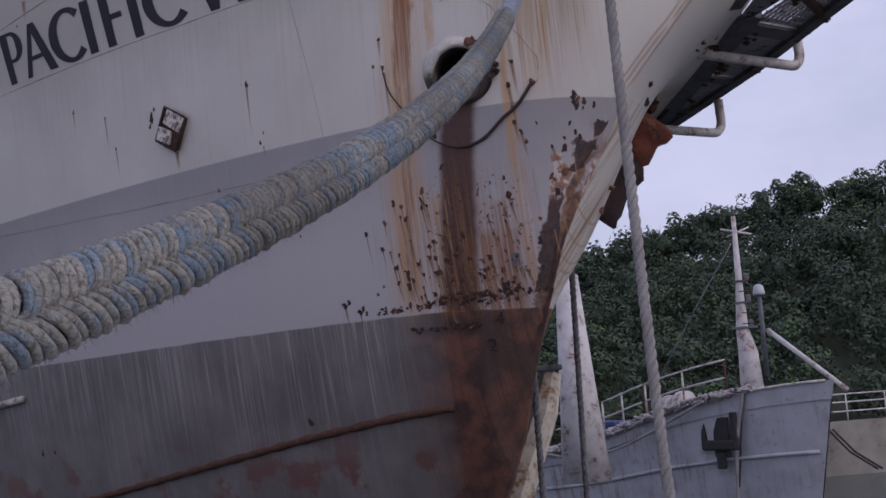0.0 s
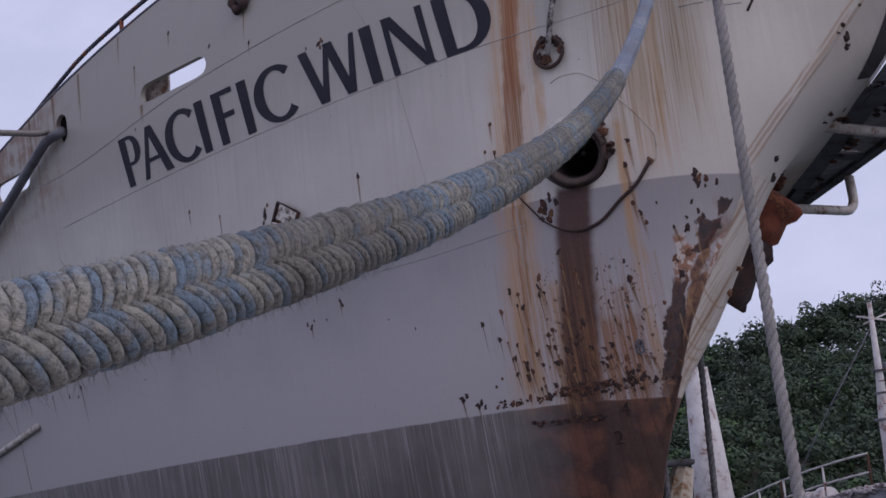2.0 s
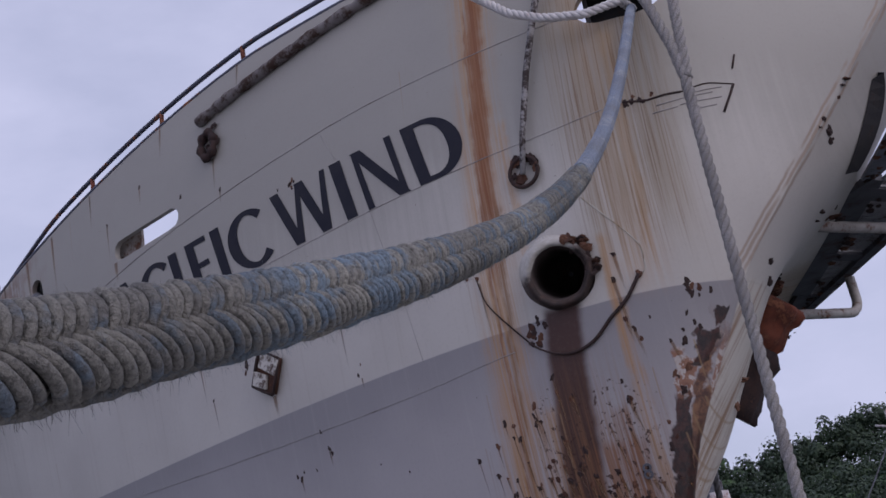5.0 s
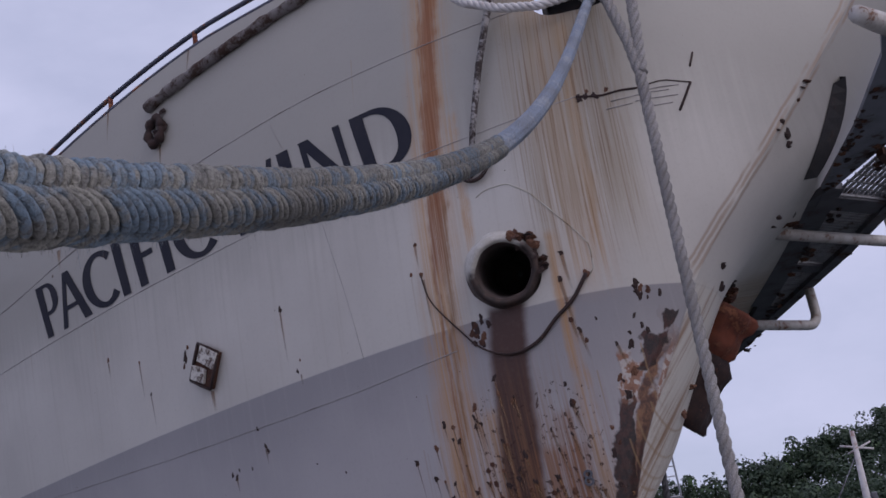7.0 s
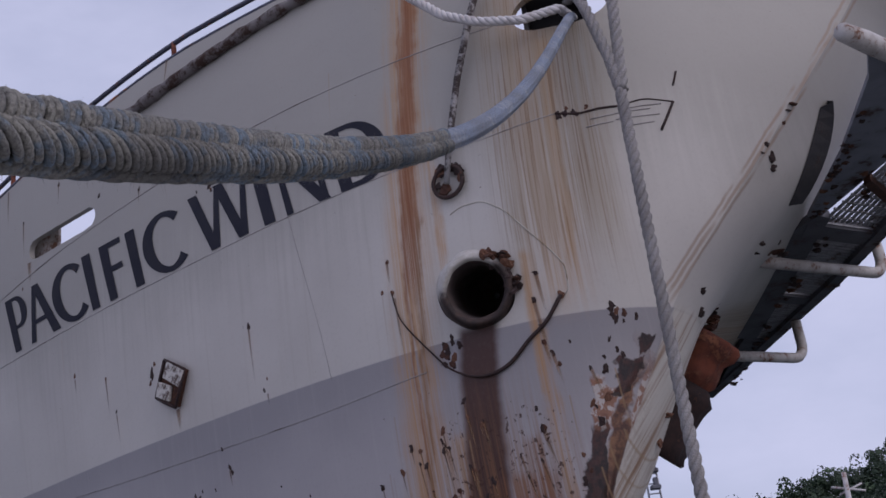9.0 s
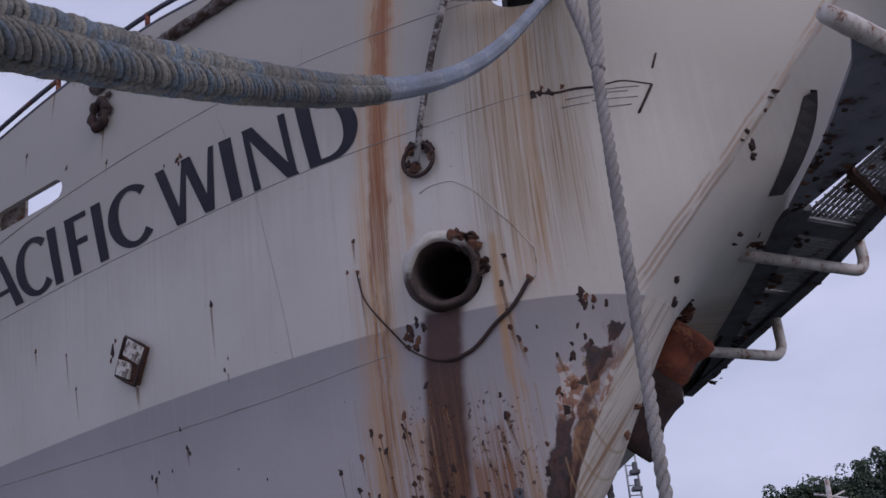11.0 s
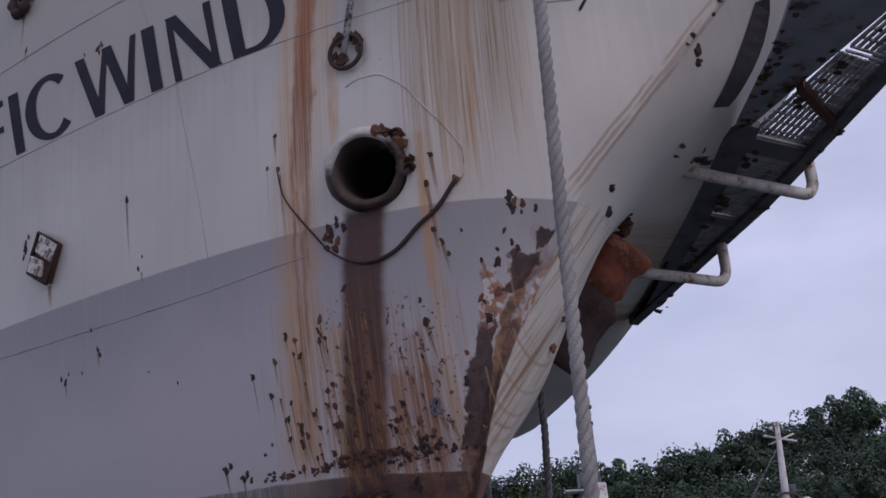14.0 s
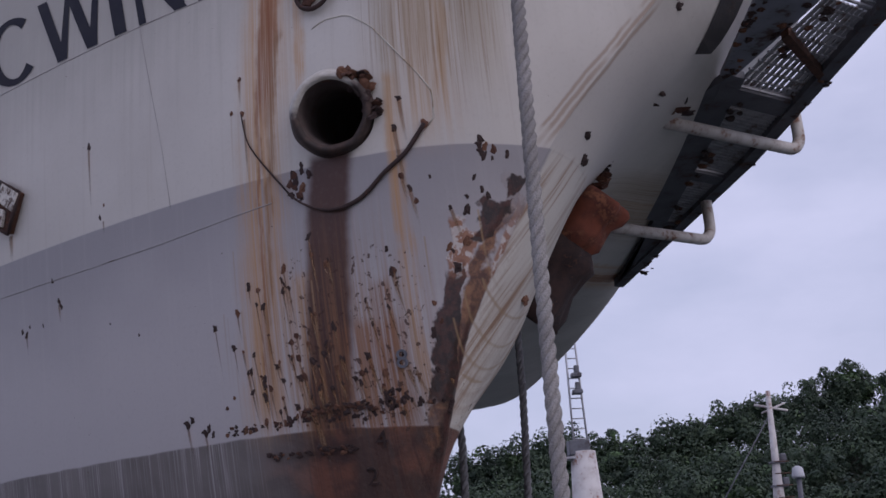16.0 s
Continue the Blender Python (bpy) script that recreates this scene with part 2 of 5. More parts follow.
def half_port(u, z):
    nose = eased(z, (0.6, 0.28), (1.4, 0.17), (2.0, 0.1), (2.4, 0.18), (2.8, 0.35), (3.4, 0.395), (4.0, 0.36), (4.7, 0.55))
    slope = eased(z, (0.6, 0.01), (1.4, 0.07), (2.0, 0.175), (2.4, 0.42), (2.8, 0.7), (3.4, 0.48), (4.1, 0.64), (4.7, 0.76))
    run = eased(z, (2.0, 1.7), (2.4, 1.3), (2.8, 2.6), (3.4, 2.6), (4.0, 3.8), (4.5, 9.0), (4.8, 24.0))
    return nose * (1 - math.exp(-u / 0.15)) + slope * run * (1 - math.exp(-u / run))


def stem_y(z):
    """How far the stem stands to port; it rakes out with height."""
    return 0.75 * soft(z - 3.6) + eased(z, (0.6, 0.11), (1.4, 0.01), (2.0, -0.13), (2.4, -0.165), (2.8, -0.18), (3.1, -0.09), (3.4, 0.0))


def hull_point(v, z):
    """v above 0: starboard, below 0: port; the distance aft of the nose grows with its square."""
    u = 14.0 * v * v
    fwd = -0.36 * soft(z - 3.9) - (max(0.0, stem_x(z)) if z > 4.9 else 0.0)
    if v > 0:
        return Vector((stem_x(z) + u + fwd * math.exp(-u / 0.14), half_star(u, z) - stem_y(z) * math.exp(-u / 0.085), z))
    return Vector((stem_x(z) + fwd + u, -half_port(u, z) - stem_y(z), z))


def hull_normal(v, z):
    a = hull_point(v + 0.004, z) - hull_point(v - 0.004, z)
    c = hull_point(v, z + 0.02) - hull_point(v, z - 0.02)
    n = a.cross(c).normalized()
    return n if n.dot(hull_point(v, z) - Vector((6, 0, z))) > 0 else -n


def star_v(x, z):
    """The v on the starboard side at which the hull reaches x at height z."""
    lo, hi = 0.0005, 1.0
    for _ in range(40):
        m = (lo + hi) / 2
        lo, hi = (lo, m) if hull_point(m, z).x > x else (m, hi)
    return lo


def port_hull(y, z, lift=0.0):
    """A place on the port side that stands y (below 0) from the middle line."""
    lo, hi = -1.0, -0.0005
    for _ in range(40):
        m = (lo + hi) / 2
        lo, hi = (m, hi) if hull_point(m, z).y < y else (lo, m)
    n = hull_normal(lo, z)
    return hull_point(lo, z) + n * lift


def on_hull(x, z, lift=0.0):
    """A place on the starboard side in the ship's own axes, with its outward normal."""
    v = star_v(x, z)
    n = hull_normal(v, z)
    return hull_point(v, z) + n * lift, n


def sheer(x):
    """Height of the bulwark's top."""
    return 6.88 - 0.115 * max(0.0, x - 3.0) ** 1.3



# ---- the hull's weathered paint ----
def hull_material():
    g = Graph("hull_paint", 0.5)
    x, y, z = g.xyz()
    q = g.add(g.mul(x, 0.83), g.mul(y, 0.55))
    wob = g.sub(g.noise(5.0, 4.0), 0.5)
    fine = g.noise(40.0, 4.0, w=1.0)
    big = g.noise(0.7, 4.0, w=4.0)
    run = g.noise(1.0, 4.0, 0.6, vec=g.vec(g.mul(q, 22.0), 0.0, g.mul(z, 0.6)))
    thin = g.noise(1.0, 5.0, 0.65, vec=g.vec(g.mul(q, 70.0), 3.0, g.mul(z, 0.9)))
    # three coats: off-white above, grey band, dark boot-topping
    white = g.mix(g.step(big, 0.3, 0.7), (0.54, 0.512, 0.475), (0.465, 0.438, 0.405))
    white = g.mix(g.mul(g.mul(g.step(run, 0.52, 0.75), 0.22), g.step(y, -0.2, 0.1)), white, (0.34, 0.3, 0.25))
    # upper strakes darker: shade of the overhanging flare put into the colour, broken by runs
    flare_shade = g.step(g.add(z, g.add(g.mul(g.sub(big, 0.5), 0.9), g.mul(g.sub(run, 0.5), 0.5))), 4.35, 5.35)
    white = g.mix(g.mul(flare_shade, 0.9), white, (0.315, 0.298, 0.268))
    # the band's coat is darkest at its upper edge and paler towards the waterline
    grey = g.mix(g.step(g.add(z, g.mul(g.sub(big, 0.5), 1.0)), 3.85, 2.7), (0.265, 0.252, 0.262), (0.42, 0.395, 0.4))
    grey = g.mix(g.mul(g.step(run, 0.5, 0.72), 0.12), grey, (0.5, 0.47, 0.46))
    boot = g.mix(g.step(g.noise(2.0, 4.0, w=7.0), 0.35, 0.7), (0.115, 0.1, 0.095), (0.17, 0.15, 0.145))
    boot = g.mix(g.mul(g.step(g.add(g.mul(thin, 0.6), g.mul(run, 0.4)), 0.49, 0.62), g.mul(g.step(q, 0.9, 1.9), g.step(z, 1.3, 2.35, 0.15, 0.9))), boot, (0.34, 0.32, 0.32))
    boot = g.mix(g.mul(g.step(g.add(g.noise(3.0, 5.0, w=2.0), g.mul(fine, 0.15)), 0.6, 0.7), g.step(z, 1.7, 1.2)), boot, (0.13, 0.06, 0.05))
    top = g.add(z, g.mul(wob, 0.006))
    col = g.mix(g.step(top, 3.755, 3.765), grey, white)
    edge_q = g.add(q, g.mul(g.sub(z, 3.61), 0.47))
    past = g.add(y, g.curve(z, *[(0.4 + 0.2 * k, stem_y(0.4 + 0.2 * k)) for k in range(24)]))
    is_port = g.step(g.add(past, g.mul(wob, 0.04)), 0.0, -0.03)
    port = g.mul(is_port, g.step(z, 3.8, 3.74))
    flow = g.noise(1.0, 4.0, 0.6, vec=g.vec(g.mul(g.add(y, g.mul(z, 0.75)), 14.0), g.mul(x, 3.0), g.mul(z, 0.8)))
    col = g.mix(port, col, g.mix(g.step(flow, 0.46, 0.68), (0.55, 0.52, 0.47), (0.27, 0.17, 0.11)))
    # rust that follows the raked stem above the band
    along = g.add(y, g.mul(g.sub(z, 3.62), 0.75))
    for off, half in ((0.0, 0.008), (0.045, 0.004), (-0.05, 0.007)):
        line = g.mul(g.step(g.math("ABSOLUTE", g.add(g.sub(along, off), g.mul(wob, 0.05))), half + 0.018, half * 0.5), g.mul(g.step(z, 3.7, 3.9), g.step(g.noise(2.5, 3.0, w=15.0 + off * 30), 0.38, 0.55)))
        col = g.mix(g.mul(line, 0.6), col, (0.25, 0.15, 0.09))
    low = g.step(g.add(z, g.add(g.mul(wob, 0.02), g.mul(g.step(q, 1.3, 0.5), 0.03))), 2.38, 2.366)
    col = g.mix(low, col, boot)

    def stripe(col, q0, half, z_top, z_low, colour, power, slope=0.0, edge=0.05, waver=0.1, grain=True):
        """A run of rust down the plating."""
        c = g.add(g.sub(q, q0), g.mul(g.sub(z, z_top), slope))
        d = g.math("ABSOLUTE", g.add(c, g.mul(wob, waver)))
        m = g.mul(g.step(d, half + edge, max(half - edge, 0.001)), g.mul(g.step(z, z_top + 0.03, z_top - 0.05), g.step(z, z_low - 0.25, z_low + 0.1)))
        if grain:
            m = g.mul(m, g.step(g.add(g.mul(thin, 0.55), g.mul(run, 0.45)), 0.34, 0.6))
        return g.mix(g.mul(m, power), col, colour)

    tan, brown, deep = (0.44, 0.235, 0.085), (0.2, 0.064, 0.018), (0.055, 0.021, 0.016)
    # broad rust runs below the fairleads and beside the hawse pipe
    col = stripe(col, 1.14, 0.13, 8.0, 2.5, tan, 0.85, slope=0.07, edge=0.1)
    col = stripe(col, 1.12, 0.05, 8.0, 4.6, (0.3, 0.125, 0.04), 0.9, slope=0.07, edge=0.04, grain=False)
    col = stripe(col, 1.12, 0.055, 8.0, 4.2, brown, 0.9, slope=0.07, edge=0.03)
    col = stripe(col, 1.3, 0.02, 4.6, 2.6, (0.2, 0.1, 0.04), 0.8, slope=0.1, edge=0.02)
    col = stripe(col, 1.33, 0.012, 6.2, 2.6, brown, 0.7, slope=0.05, edge=0.012)
    col = stripe(col, 1.16, 0.03, 5.2, 4.3, tan, 0.8, edge=0.03)
    col = stripe(col, 0.42, 0.14, 6.3, 3.9, tan, 0.55, edge=0.1)
    col = stripe(col, 0.33, 0.03, 5.6, 4.1, tan, 0.75, edge=0.02)
    col = stripe(col, 0.62, 0.035, 4.2, 2.6, tan, 0.8, edge=0.03)
    col = stripe(col, 0.78, 0.05, 3.1, 2.4, (0.2, 0.085, 0.035), 0.9, edge=0.04)
    col = stripe(col, 1.2, 0.1, 3.2, 2.3, tan, 0.8, edge=0.08)
    # the dark run below the hawse pipe, spreading over the boot-topping
    col = stripe(col, 0.99, 0.13, 3.82, 1.0, deep, 1.0, slope=0.12, edge=0.035, waver=0.06, grain=False)
    col = stripe(col, 0.85, 0.16, 2.9, 1.0, brown, 0.75, slope=0.02, edge=0.1)
    spread = g.mul(g.step(g.add(q, g.mul(wob, 0.25)), 1.75, 1.25), low)
    col = g.mix(g.mul(spread, 0.8), col, g.mix(g.step(g.noise(4.0, 6.0, w=9.0), 0.4, 0.62), (0.055, 0.03, 0.026), (0.17, 0.07, 0.045)))
    col = g.mix(g.mul(g.mul(low, g.step(q, 1.9, 1.4)), g.mul(g.step(g.add(g.mul(thin, 0.4), g.mul(run, 0.6)), 0.5, 0.62), 0.65)), col, (0.045, 0.026, 0.026))
    # a wash of fine runs round the hawse pipe and below the fairlead
    wash = g.mul(g.step(g.math("ABSOLUTE", g.sub(q, 1.0)), 0.7, 0.2), g.mul(g.step(z, 3.7, 2.7), g.step(z, 2.3, 2.4)))
    col = g.mix(g.mul(g.mul(wash, g.step(g.add(g.mul(thin, 0.6), g.mul(run, 0.4)), 0.42, 0.62)), 0.75), col, (0.24, 0.115, 0.05))
    wash = g.mul(g.step(g.math("ABSOLUTE", g.sub(q, 0.38)), 0.48, 0.2), g.mul(g.step(z, 6.4, 5.9), g.step(z, 3.8, 4.5)))
    col = g.mix(g.mul(g.mul(wash, g.step(run, 0.25, 0.6)), 0.65), col, (0.3, 0.235, 0.155))
    col = g.mix(g.mul(g.mul(wash, g.step(thin, 0.5, 0.62)), 0.7), col, (0.19, 0.11, 0.055))
    # rust and bare patches round the eye at the after end
    aft = g.mul(g.step(g.add(x, g.mul(wob, 1.2)), 6.1, 7.2), g.mul(g.step(z, 4.9, 5.5), g.step(g.add(g.mul(g.noise(5.0, 5.0, w=40.0), 0.6), g.mul(run, 0.4)), 0.44, 0.56)))
    col = g.mix(g.mul(aft, 0.8), col, (0.19, 0.095, 0.06))
    # rust along the stem
    def patch(e0, lean, z0, half_e, half_z, waver=0.1, sharp=0.12):
        """An uneven patch beside the stem, leaning with height."""
        de = g.math("ABSOLUTE", g.add(g.sub(edge_q, g.add(e0, g.mul(g.sub(z, z0), lean))), g.mul(wob, waver)))
        dz = g.math("ABSOLUTE", g.add(g.sub(z, z0), g.mul(wob, waver * 1.5)))
        r = g.maxi(g.mul(de, 1.0 / half_e), g.mul(dz, 1.0 / half_z))
        return g.step(r, 1.0 + sharp, 1.0 - sharp)

    crumb = g.noise(16.0, 5.0, 0.65, w=12.0)
    orange = g.mix(g.step(crumb, 0.36, 0.62), (0.24, 0.115, 0.055), (0.075, 0.03, 0.02))
    black = g.mix(g.step(crumb, 0.4, 0.62), (0.016, 0.01, 0.01), (0.06, 0.022, 0.017))
    chips = g.mix(g.step(crumb, 0.44, 0.5), (0.5, 0.45, 0.42), (0.27, 0.13, 0.08))
    tan_m = patch(0.035, 0.02, 2.85, 0.034, 0.6, 0.2, 0.35)
    flake_m = patch(0.15, 0.2, 3.2, 0.065, 0.13, 0.2)
    dark_m = g.maxi(patch(0.1, 0.1, 3.38, 0.06, 0.13, 0.26), patch(0.105, 0.155, 2.78, 0.055, 0.32, 0.2))
    dark_m = g.maxi(dark_m, patch(0.0, 0.0, 2.5, 0.03, 0.4, 0.12, 0.4))
    dark_m = g.maxi(dark_m, patch(0.045, 0.0, 3.56, 0.03, 0.05, 0.12))
    lip_m = patch(-0.005, 0.0, 2.9, 0.016, 0.5, 0.05, 0.3)
    for m, c in ((tan_m, orange), (flake_m, chips), (lip_m, chips), (dark_m, black)):
        col = g.mix(g.mul(g.mul(m, g.step(is_port, 1.0, 0.2)), 0.92), col, c)
    stem = g.maxi(dark_m, g.maxi(tan_m, flake_m))
    # single drips, one to a strip of plating
    for wide, lo, hi, keep in ((7.0, 2.6, 6.8, 0.16), (26.0, 2.5, 3.5, 0.4)):
        cell = g.math("FLOOR", g.mul(q, wide))
        wn_node = g.n.new("ShaderNodeTexWhiteNoise")
        wn_node.noise_dimensions = "1D"
        g.l.new(cell, wn_node.inputs["W"])
        parts = g.n.new("ShaderNodeSeparateColor")
        g.l.new(wn_node.outputs["Color"], parts.inputs[0])
        start = g.add(lo, g.mul(parts.outputs[0], hi - lo))
        mid = g.math("ABSOLUTE", g.sub(g.sub(g.mul(q, wide), cell), g.add(0.3, g.mul(parts.outputs[1], 0.4))))
        drop = g.sub(start, z)
        m = g.mul(g.mul(g.step(drop, 0.0, 0.01), g.step(drop, 0.5, 0.05)), g.mul(g.step(mid, 0.08 * wide / 9.0 * 0.9, 0.02), g.math("LESS_THAN", parts.outputs[2], keep)))
        col = g.mix(g.mul(m, g.mul(g.step(q, 1.9, 1.5) if wide > 20 else 0.5, 0.6)), col, (0.3, 0.2, 0.11))
    # small pits with rust, thick near the hawse pipe, sparse elsewhere
    pit = g.noise(26.0, 4.0, 0.65, w=20.0)
    near = g.mul(g.step(g.math("ABSOLUTE", g.sub(q, 0.95)), 0.62, 0.25), g.mul(g.step(z, 3.6, 3.1), g.step(z, 2.2, 2.4)))
    lim = g.step(near, 0.0, 1.0, 0.735, 0.6)
    spots = g.math("GREATER_THAN", pit, lim)
    col = g.mix(g.mul(spots, 0.85), col, (0.06, 0.03, 0.022))
    col = g.mix(g.mul(g.step(fine, 0.5, 0.75), 0.08), col, (0.2, 0.17, 0.15))
    plate = g.noise(1.6, 2.0, w=30.0)
    g.bump(g.add(g.mul(plate, 1.0), g.add(g.mul(fine, 0.04), g.mul(g.add(spots, g.add(stem, spread)), g.mul(fine, 0.25)))), 0.5, 0.03)
    rough = g.step(g.maxi(stem, g.maxi(spread, spots)), 0.0, 1.0, 0.5, 0.9)
    return g.done(col, rough)


HULLPAINT = hull_material()

# ---- the large ship ----
ship = empty("fishing_ship", SHIP, "rust-streaked white and grey steel fishing ship, moored bow on", "ship")


def mesh_part(name, verts, faces, material, parent, label="", smooth=True):
    me = bpy.data.meshes.new(name)
    me.from_pydata([tuple(v) for v in verts], [], faces)
    me.materials.append(material)
    if smooth:
        for p in me.polygons:
            p.use_smooth = True
    ob = new(name, me)
    ob.parent = parent
    return tagged(ob, label) if label else ob


def slot_radius(c, n, w, h):
    """Distance from the middle of a rounded slot to its edge along (c, n)."""
    lo, hi = 0.0, w + h
    r = min(w, h)
    for _ in range(30):
        m = (lo + hi) / 2
        dx, dy = max(abs(c * m) - (w - r), 0.0), max(abs(n * m) - (h - r), 0.0)
        lo, hi = (m, hi) if math.hypot(dx, dy) < r else (lo, m)
    return lo


def hull_shell(openings):
    """The plating as one sheet; each opening (x, z, half length, half height) is worked into the net and gets a thick rim."""
    nv, nz, z0 = 400, 150, WATER - 0.6
    verts, faces = [], []
    for i in range(nv + 1):
        w = -1.0 + 2.0 * i / nv
        v = math.copysign(abs(w) ** 1.25, w) * 0.95 if abs(w) > 1e-9 else 0.0
        for j in range(nz + 1):
            t = j / nz
            z = z0 + (6.9 - z0) * t
            for _ in range(4):
                z = z0 + (sheer(hull_point(v, z).x) - z0) * t
            verts.append(hull_point(v, z))
    m = nz + 1
    gone = set()
    for xc, zc, hw, hh in openings:
        inside = [(k // m, k % m) for k, p in enumerate(verts[:(nv + 1) * m]) if k // m > nv // 2 and abs(p.x - xc) < hw + 0.05 and abs(p.z - zc) < hh + 0.05]
        i0, i1 = min(a for a, b in inside) - 1, max(a for a, b in inside) + 1
        j0, j1 = min(b for a, b in inside) - 1, min(nz, max(b for a, b in inside) + 1)
        gone |= {(a, b) for a in range(i0, i1) for b in range(j0, j1)}
        loop = [(a, j0) for a in range(i0, i1)] + [(i1, b) for b in range(j0, j1)] + [(a, j1) for a in range(i1, i0, -1)] + [(i0, b) for b in range(j1, j0, -1)]
        rim, edge, back = [], [], []
        for a, b in loop:
            p = verts[a * m + b]
            d = Vector((p.x - xc, p.z - zc)).normalized()
            r = slot_radius(d.x, d.y, hw, hh)
            q, n = on_hull(xc + d.x * r, zc + d.y * r)
            rim.append(len(verts)), verts.append(q)
            edge.append(len(verts)), verts.append(q)
            back.append(len(verts)), verts.append(q - n * 0.05)
        for k in range(len(loop)):
            l = (k + 1) % len(loop)
            a, b = loop[k][0] * m + loop[k][1], loop[l][0] * m + loop[l][1]
            faces += [(b, a, rim[k], rim[l]), (edge[l], edge[k], back[k], back[l])]
    for i in range(nv):
        for j in range(nz):
            if (i, j) not in gone:
                faces.append((i * m + j, i * m + j + 1, (i + 1) * m + j + 1, (i + 1) * m + j))
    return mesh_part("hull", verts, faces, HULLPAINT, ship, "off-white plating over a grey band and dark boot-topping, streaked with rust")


hull = hull_shell([(4.485, 5.79, 0.485, 0.092), (0.1, 5.82, 0.2, 0.15), (6.37, 5.89, 0.1, 0.15), (7.52, 5.58, 0.4, 0.1), (0.635, 4.02, 0.19, 0.235)])


def hull_frame(x, z):
    """A pose on the starboard plating: x forward along it, y up it, z outward."""
    p, n = on_hull(x, z)
    q, _ = on_hull(x + 0.05, z)
    a = (p - q).normalized()
    n = (n - a * n.dot(a)).normalized()
    b = n.cross(a)
    m = Matrix((a, b, n)).transposed().to_4x4()
    m.translation = p
    return m


# lettering, cut from plate and set on the plating
def stroke(pts, w0, w1=None):
    """A bar from one point to the next."""
    (x0, y0), (x1, y1) = pts
    d = Vector((x1 - x0, y1 - y0)).normalized()
    n = Vector((-d.y, d.x))
    a, b = w0 / 2, (w1 or w0) / 2
    return [(x0 + n.x * a, y0 + n.y * a), (x0 - n.x * a, y0 - n.y * a), (x1 - n.x * b, y1 - n.y * b), (x1 + n.x * b, y1 + n.y * b)]


def flat_bar(x0, y0, x1, y1, wt, wb):
    """An upright or slanting bar with level ends."""
    return [(x0 - wb / 2, y0), (x0 + wb / 2, y0), (x1 + wt / 2, y1), (x1 - wt / 2, y1)]


def bow_of(cx, cy, rx, ry, a0, a1, thick, thin, n=18):
    """A curved stroke, thick at the sides and thin above and below, as quads."""
    out = []
    for k in range(n):
        q = []
        for a in (a0 + (a1 - a0) * k / n, a0 + (a1 - a0) * (k + 1) / n):
            t = thin + (thick - thin) * abs(math.cos(a)) ** 1.3
            q.append(((cx + rx * math.cos(a), cy + ry * math.sin(a)), (cx + (rx - t) * math.cos(a), cy + (ry - t) * math.sin(a))))
        out.append([q[0][0], q[1][0], q[1][1], q[0][1]])
    return out


PI = math.pi
LETTERS = {
    "P": (0.52, [flat_bar(0.1, 0, 0.1, 1, 0.19, 0.17), [(0.15, 1.0), (0.15, 0.93), (0.3, 0.93), (0.3, 1.0)], [(0.15, 0.47), (0.15, 0.4), (0.28, 0.4), (0.28, 0.47)]]
          + bow_of(0.27, 0.7, 0.27, 0.3, -PI / 2, PI / 2, 0.17, 0.07)),
    "A": (0.72, [flat_bar(0.07, 0, 0.34, 1, 0.1, 0.12), flat_bar(0.66, 0, 0.36, 1, 0.16, 0.19), [(0.15, 0.3), (0.6, 0.3), (0.58, 0.38), (0.17, 0.38)]]),
    "C": (0.66, bow_of(0.42, 0.5, 0.42, 0.52, 0.27 * PI, 1.74 * PI, 0.19, 0.09, 26)),
    "I": (0.2, [flat_bar(0.1, 0, 0.1, 1, 0.19, 0.17)]),
    "F": (0.48, [flat_bar(0.1, 0, 0.1, 1, 0.19, 0.17), [(0.15, 0.9), (0.46, 0.9), (0.46, 1.0), (0.15, 1.0)], [(0.15, 0.47), (0.42, 0.47), (0.42, 0.57), (0.15, 0.57)]]),
    "W": (1.05, [flat_bar(0.28, 0, 0.07, 1, 0.17, 0.16), flat_bar(0.3, 0, 0.52, 0.95, 0.09, 0.13), flat_bar(0.78, 0, 0.55, 1, 0.17, 0.16), flat_bar(0.8, 0, 1.0, 1, 0.09, 0.13)]),
    "N": (0.8, [flat_bar(0.07, 0, 0.07, 1, 0.1, 0.12), flat_bar(0.7, 0, 0.7, 1, 0.12, 0.1), flat_bar(0.68, 0, 0.1, 1, 0.2, 0.2)]),
    "D": (0.74, [flat_bar(0.1, 0, 0.1, 1, 0.19, 0.17), [(0.15, 1.0), (0.15, 0.92), (0.34, 0.92), (0.34, 1.0)], [(0.15, 0.08), (0.15, 0.0), (0.34, 0.0), (0.34, 0.08)]]
          + bow_of(0.32, 0.5, 0.42, 0.5, -PI / 2, PI / 2, 0.19, 0.085, 20)),
}


def plate_letter(ch, x_aft, z0, height, width_scale):
    """One letter: its pieces are laid along the plating from x_aft forward."""
    bm = bmesh.new()
    for poly in LETTERS[ch][1]:
        rows = 6
        if len(poly) != 4:
            continue
        a, b, c, d = [Vector((*p, 0)) for p in poly]
        ring = None
        tall = max(p[1] for p in poly) - min(p[1] for p in poly)
        rows = 8 if tall > 0.3 else 2
        prev = None
        for k in range(rows + 1):
            t = k / rows
            l, r = a.lerp(d, t), b.lerp(c, t)
            cur = []
            for p in (l, (l + r) / 2, r):
                pos, n = on_hull(x_aft - p.x * width_scale - (1 - p.y) * 0.12, z0 + p.y * height, 0.004)
                cur.append(bm.verts.new(pos))
            if prev:
                for i in range(2):
                    bm.faces.new((prev[i], prev[i + 1], cur[i + 1], cur[i]))
            prev = cur
    ob = part("letter", bm, NAVY, ship, "dark blue painted letter " + ch)
    return ob


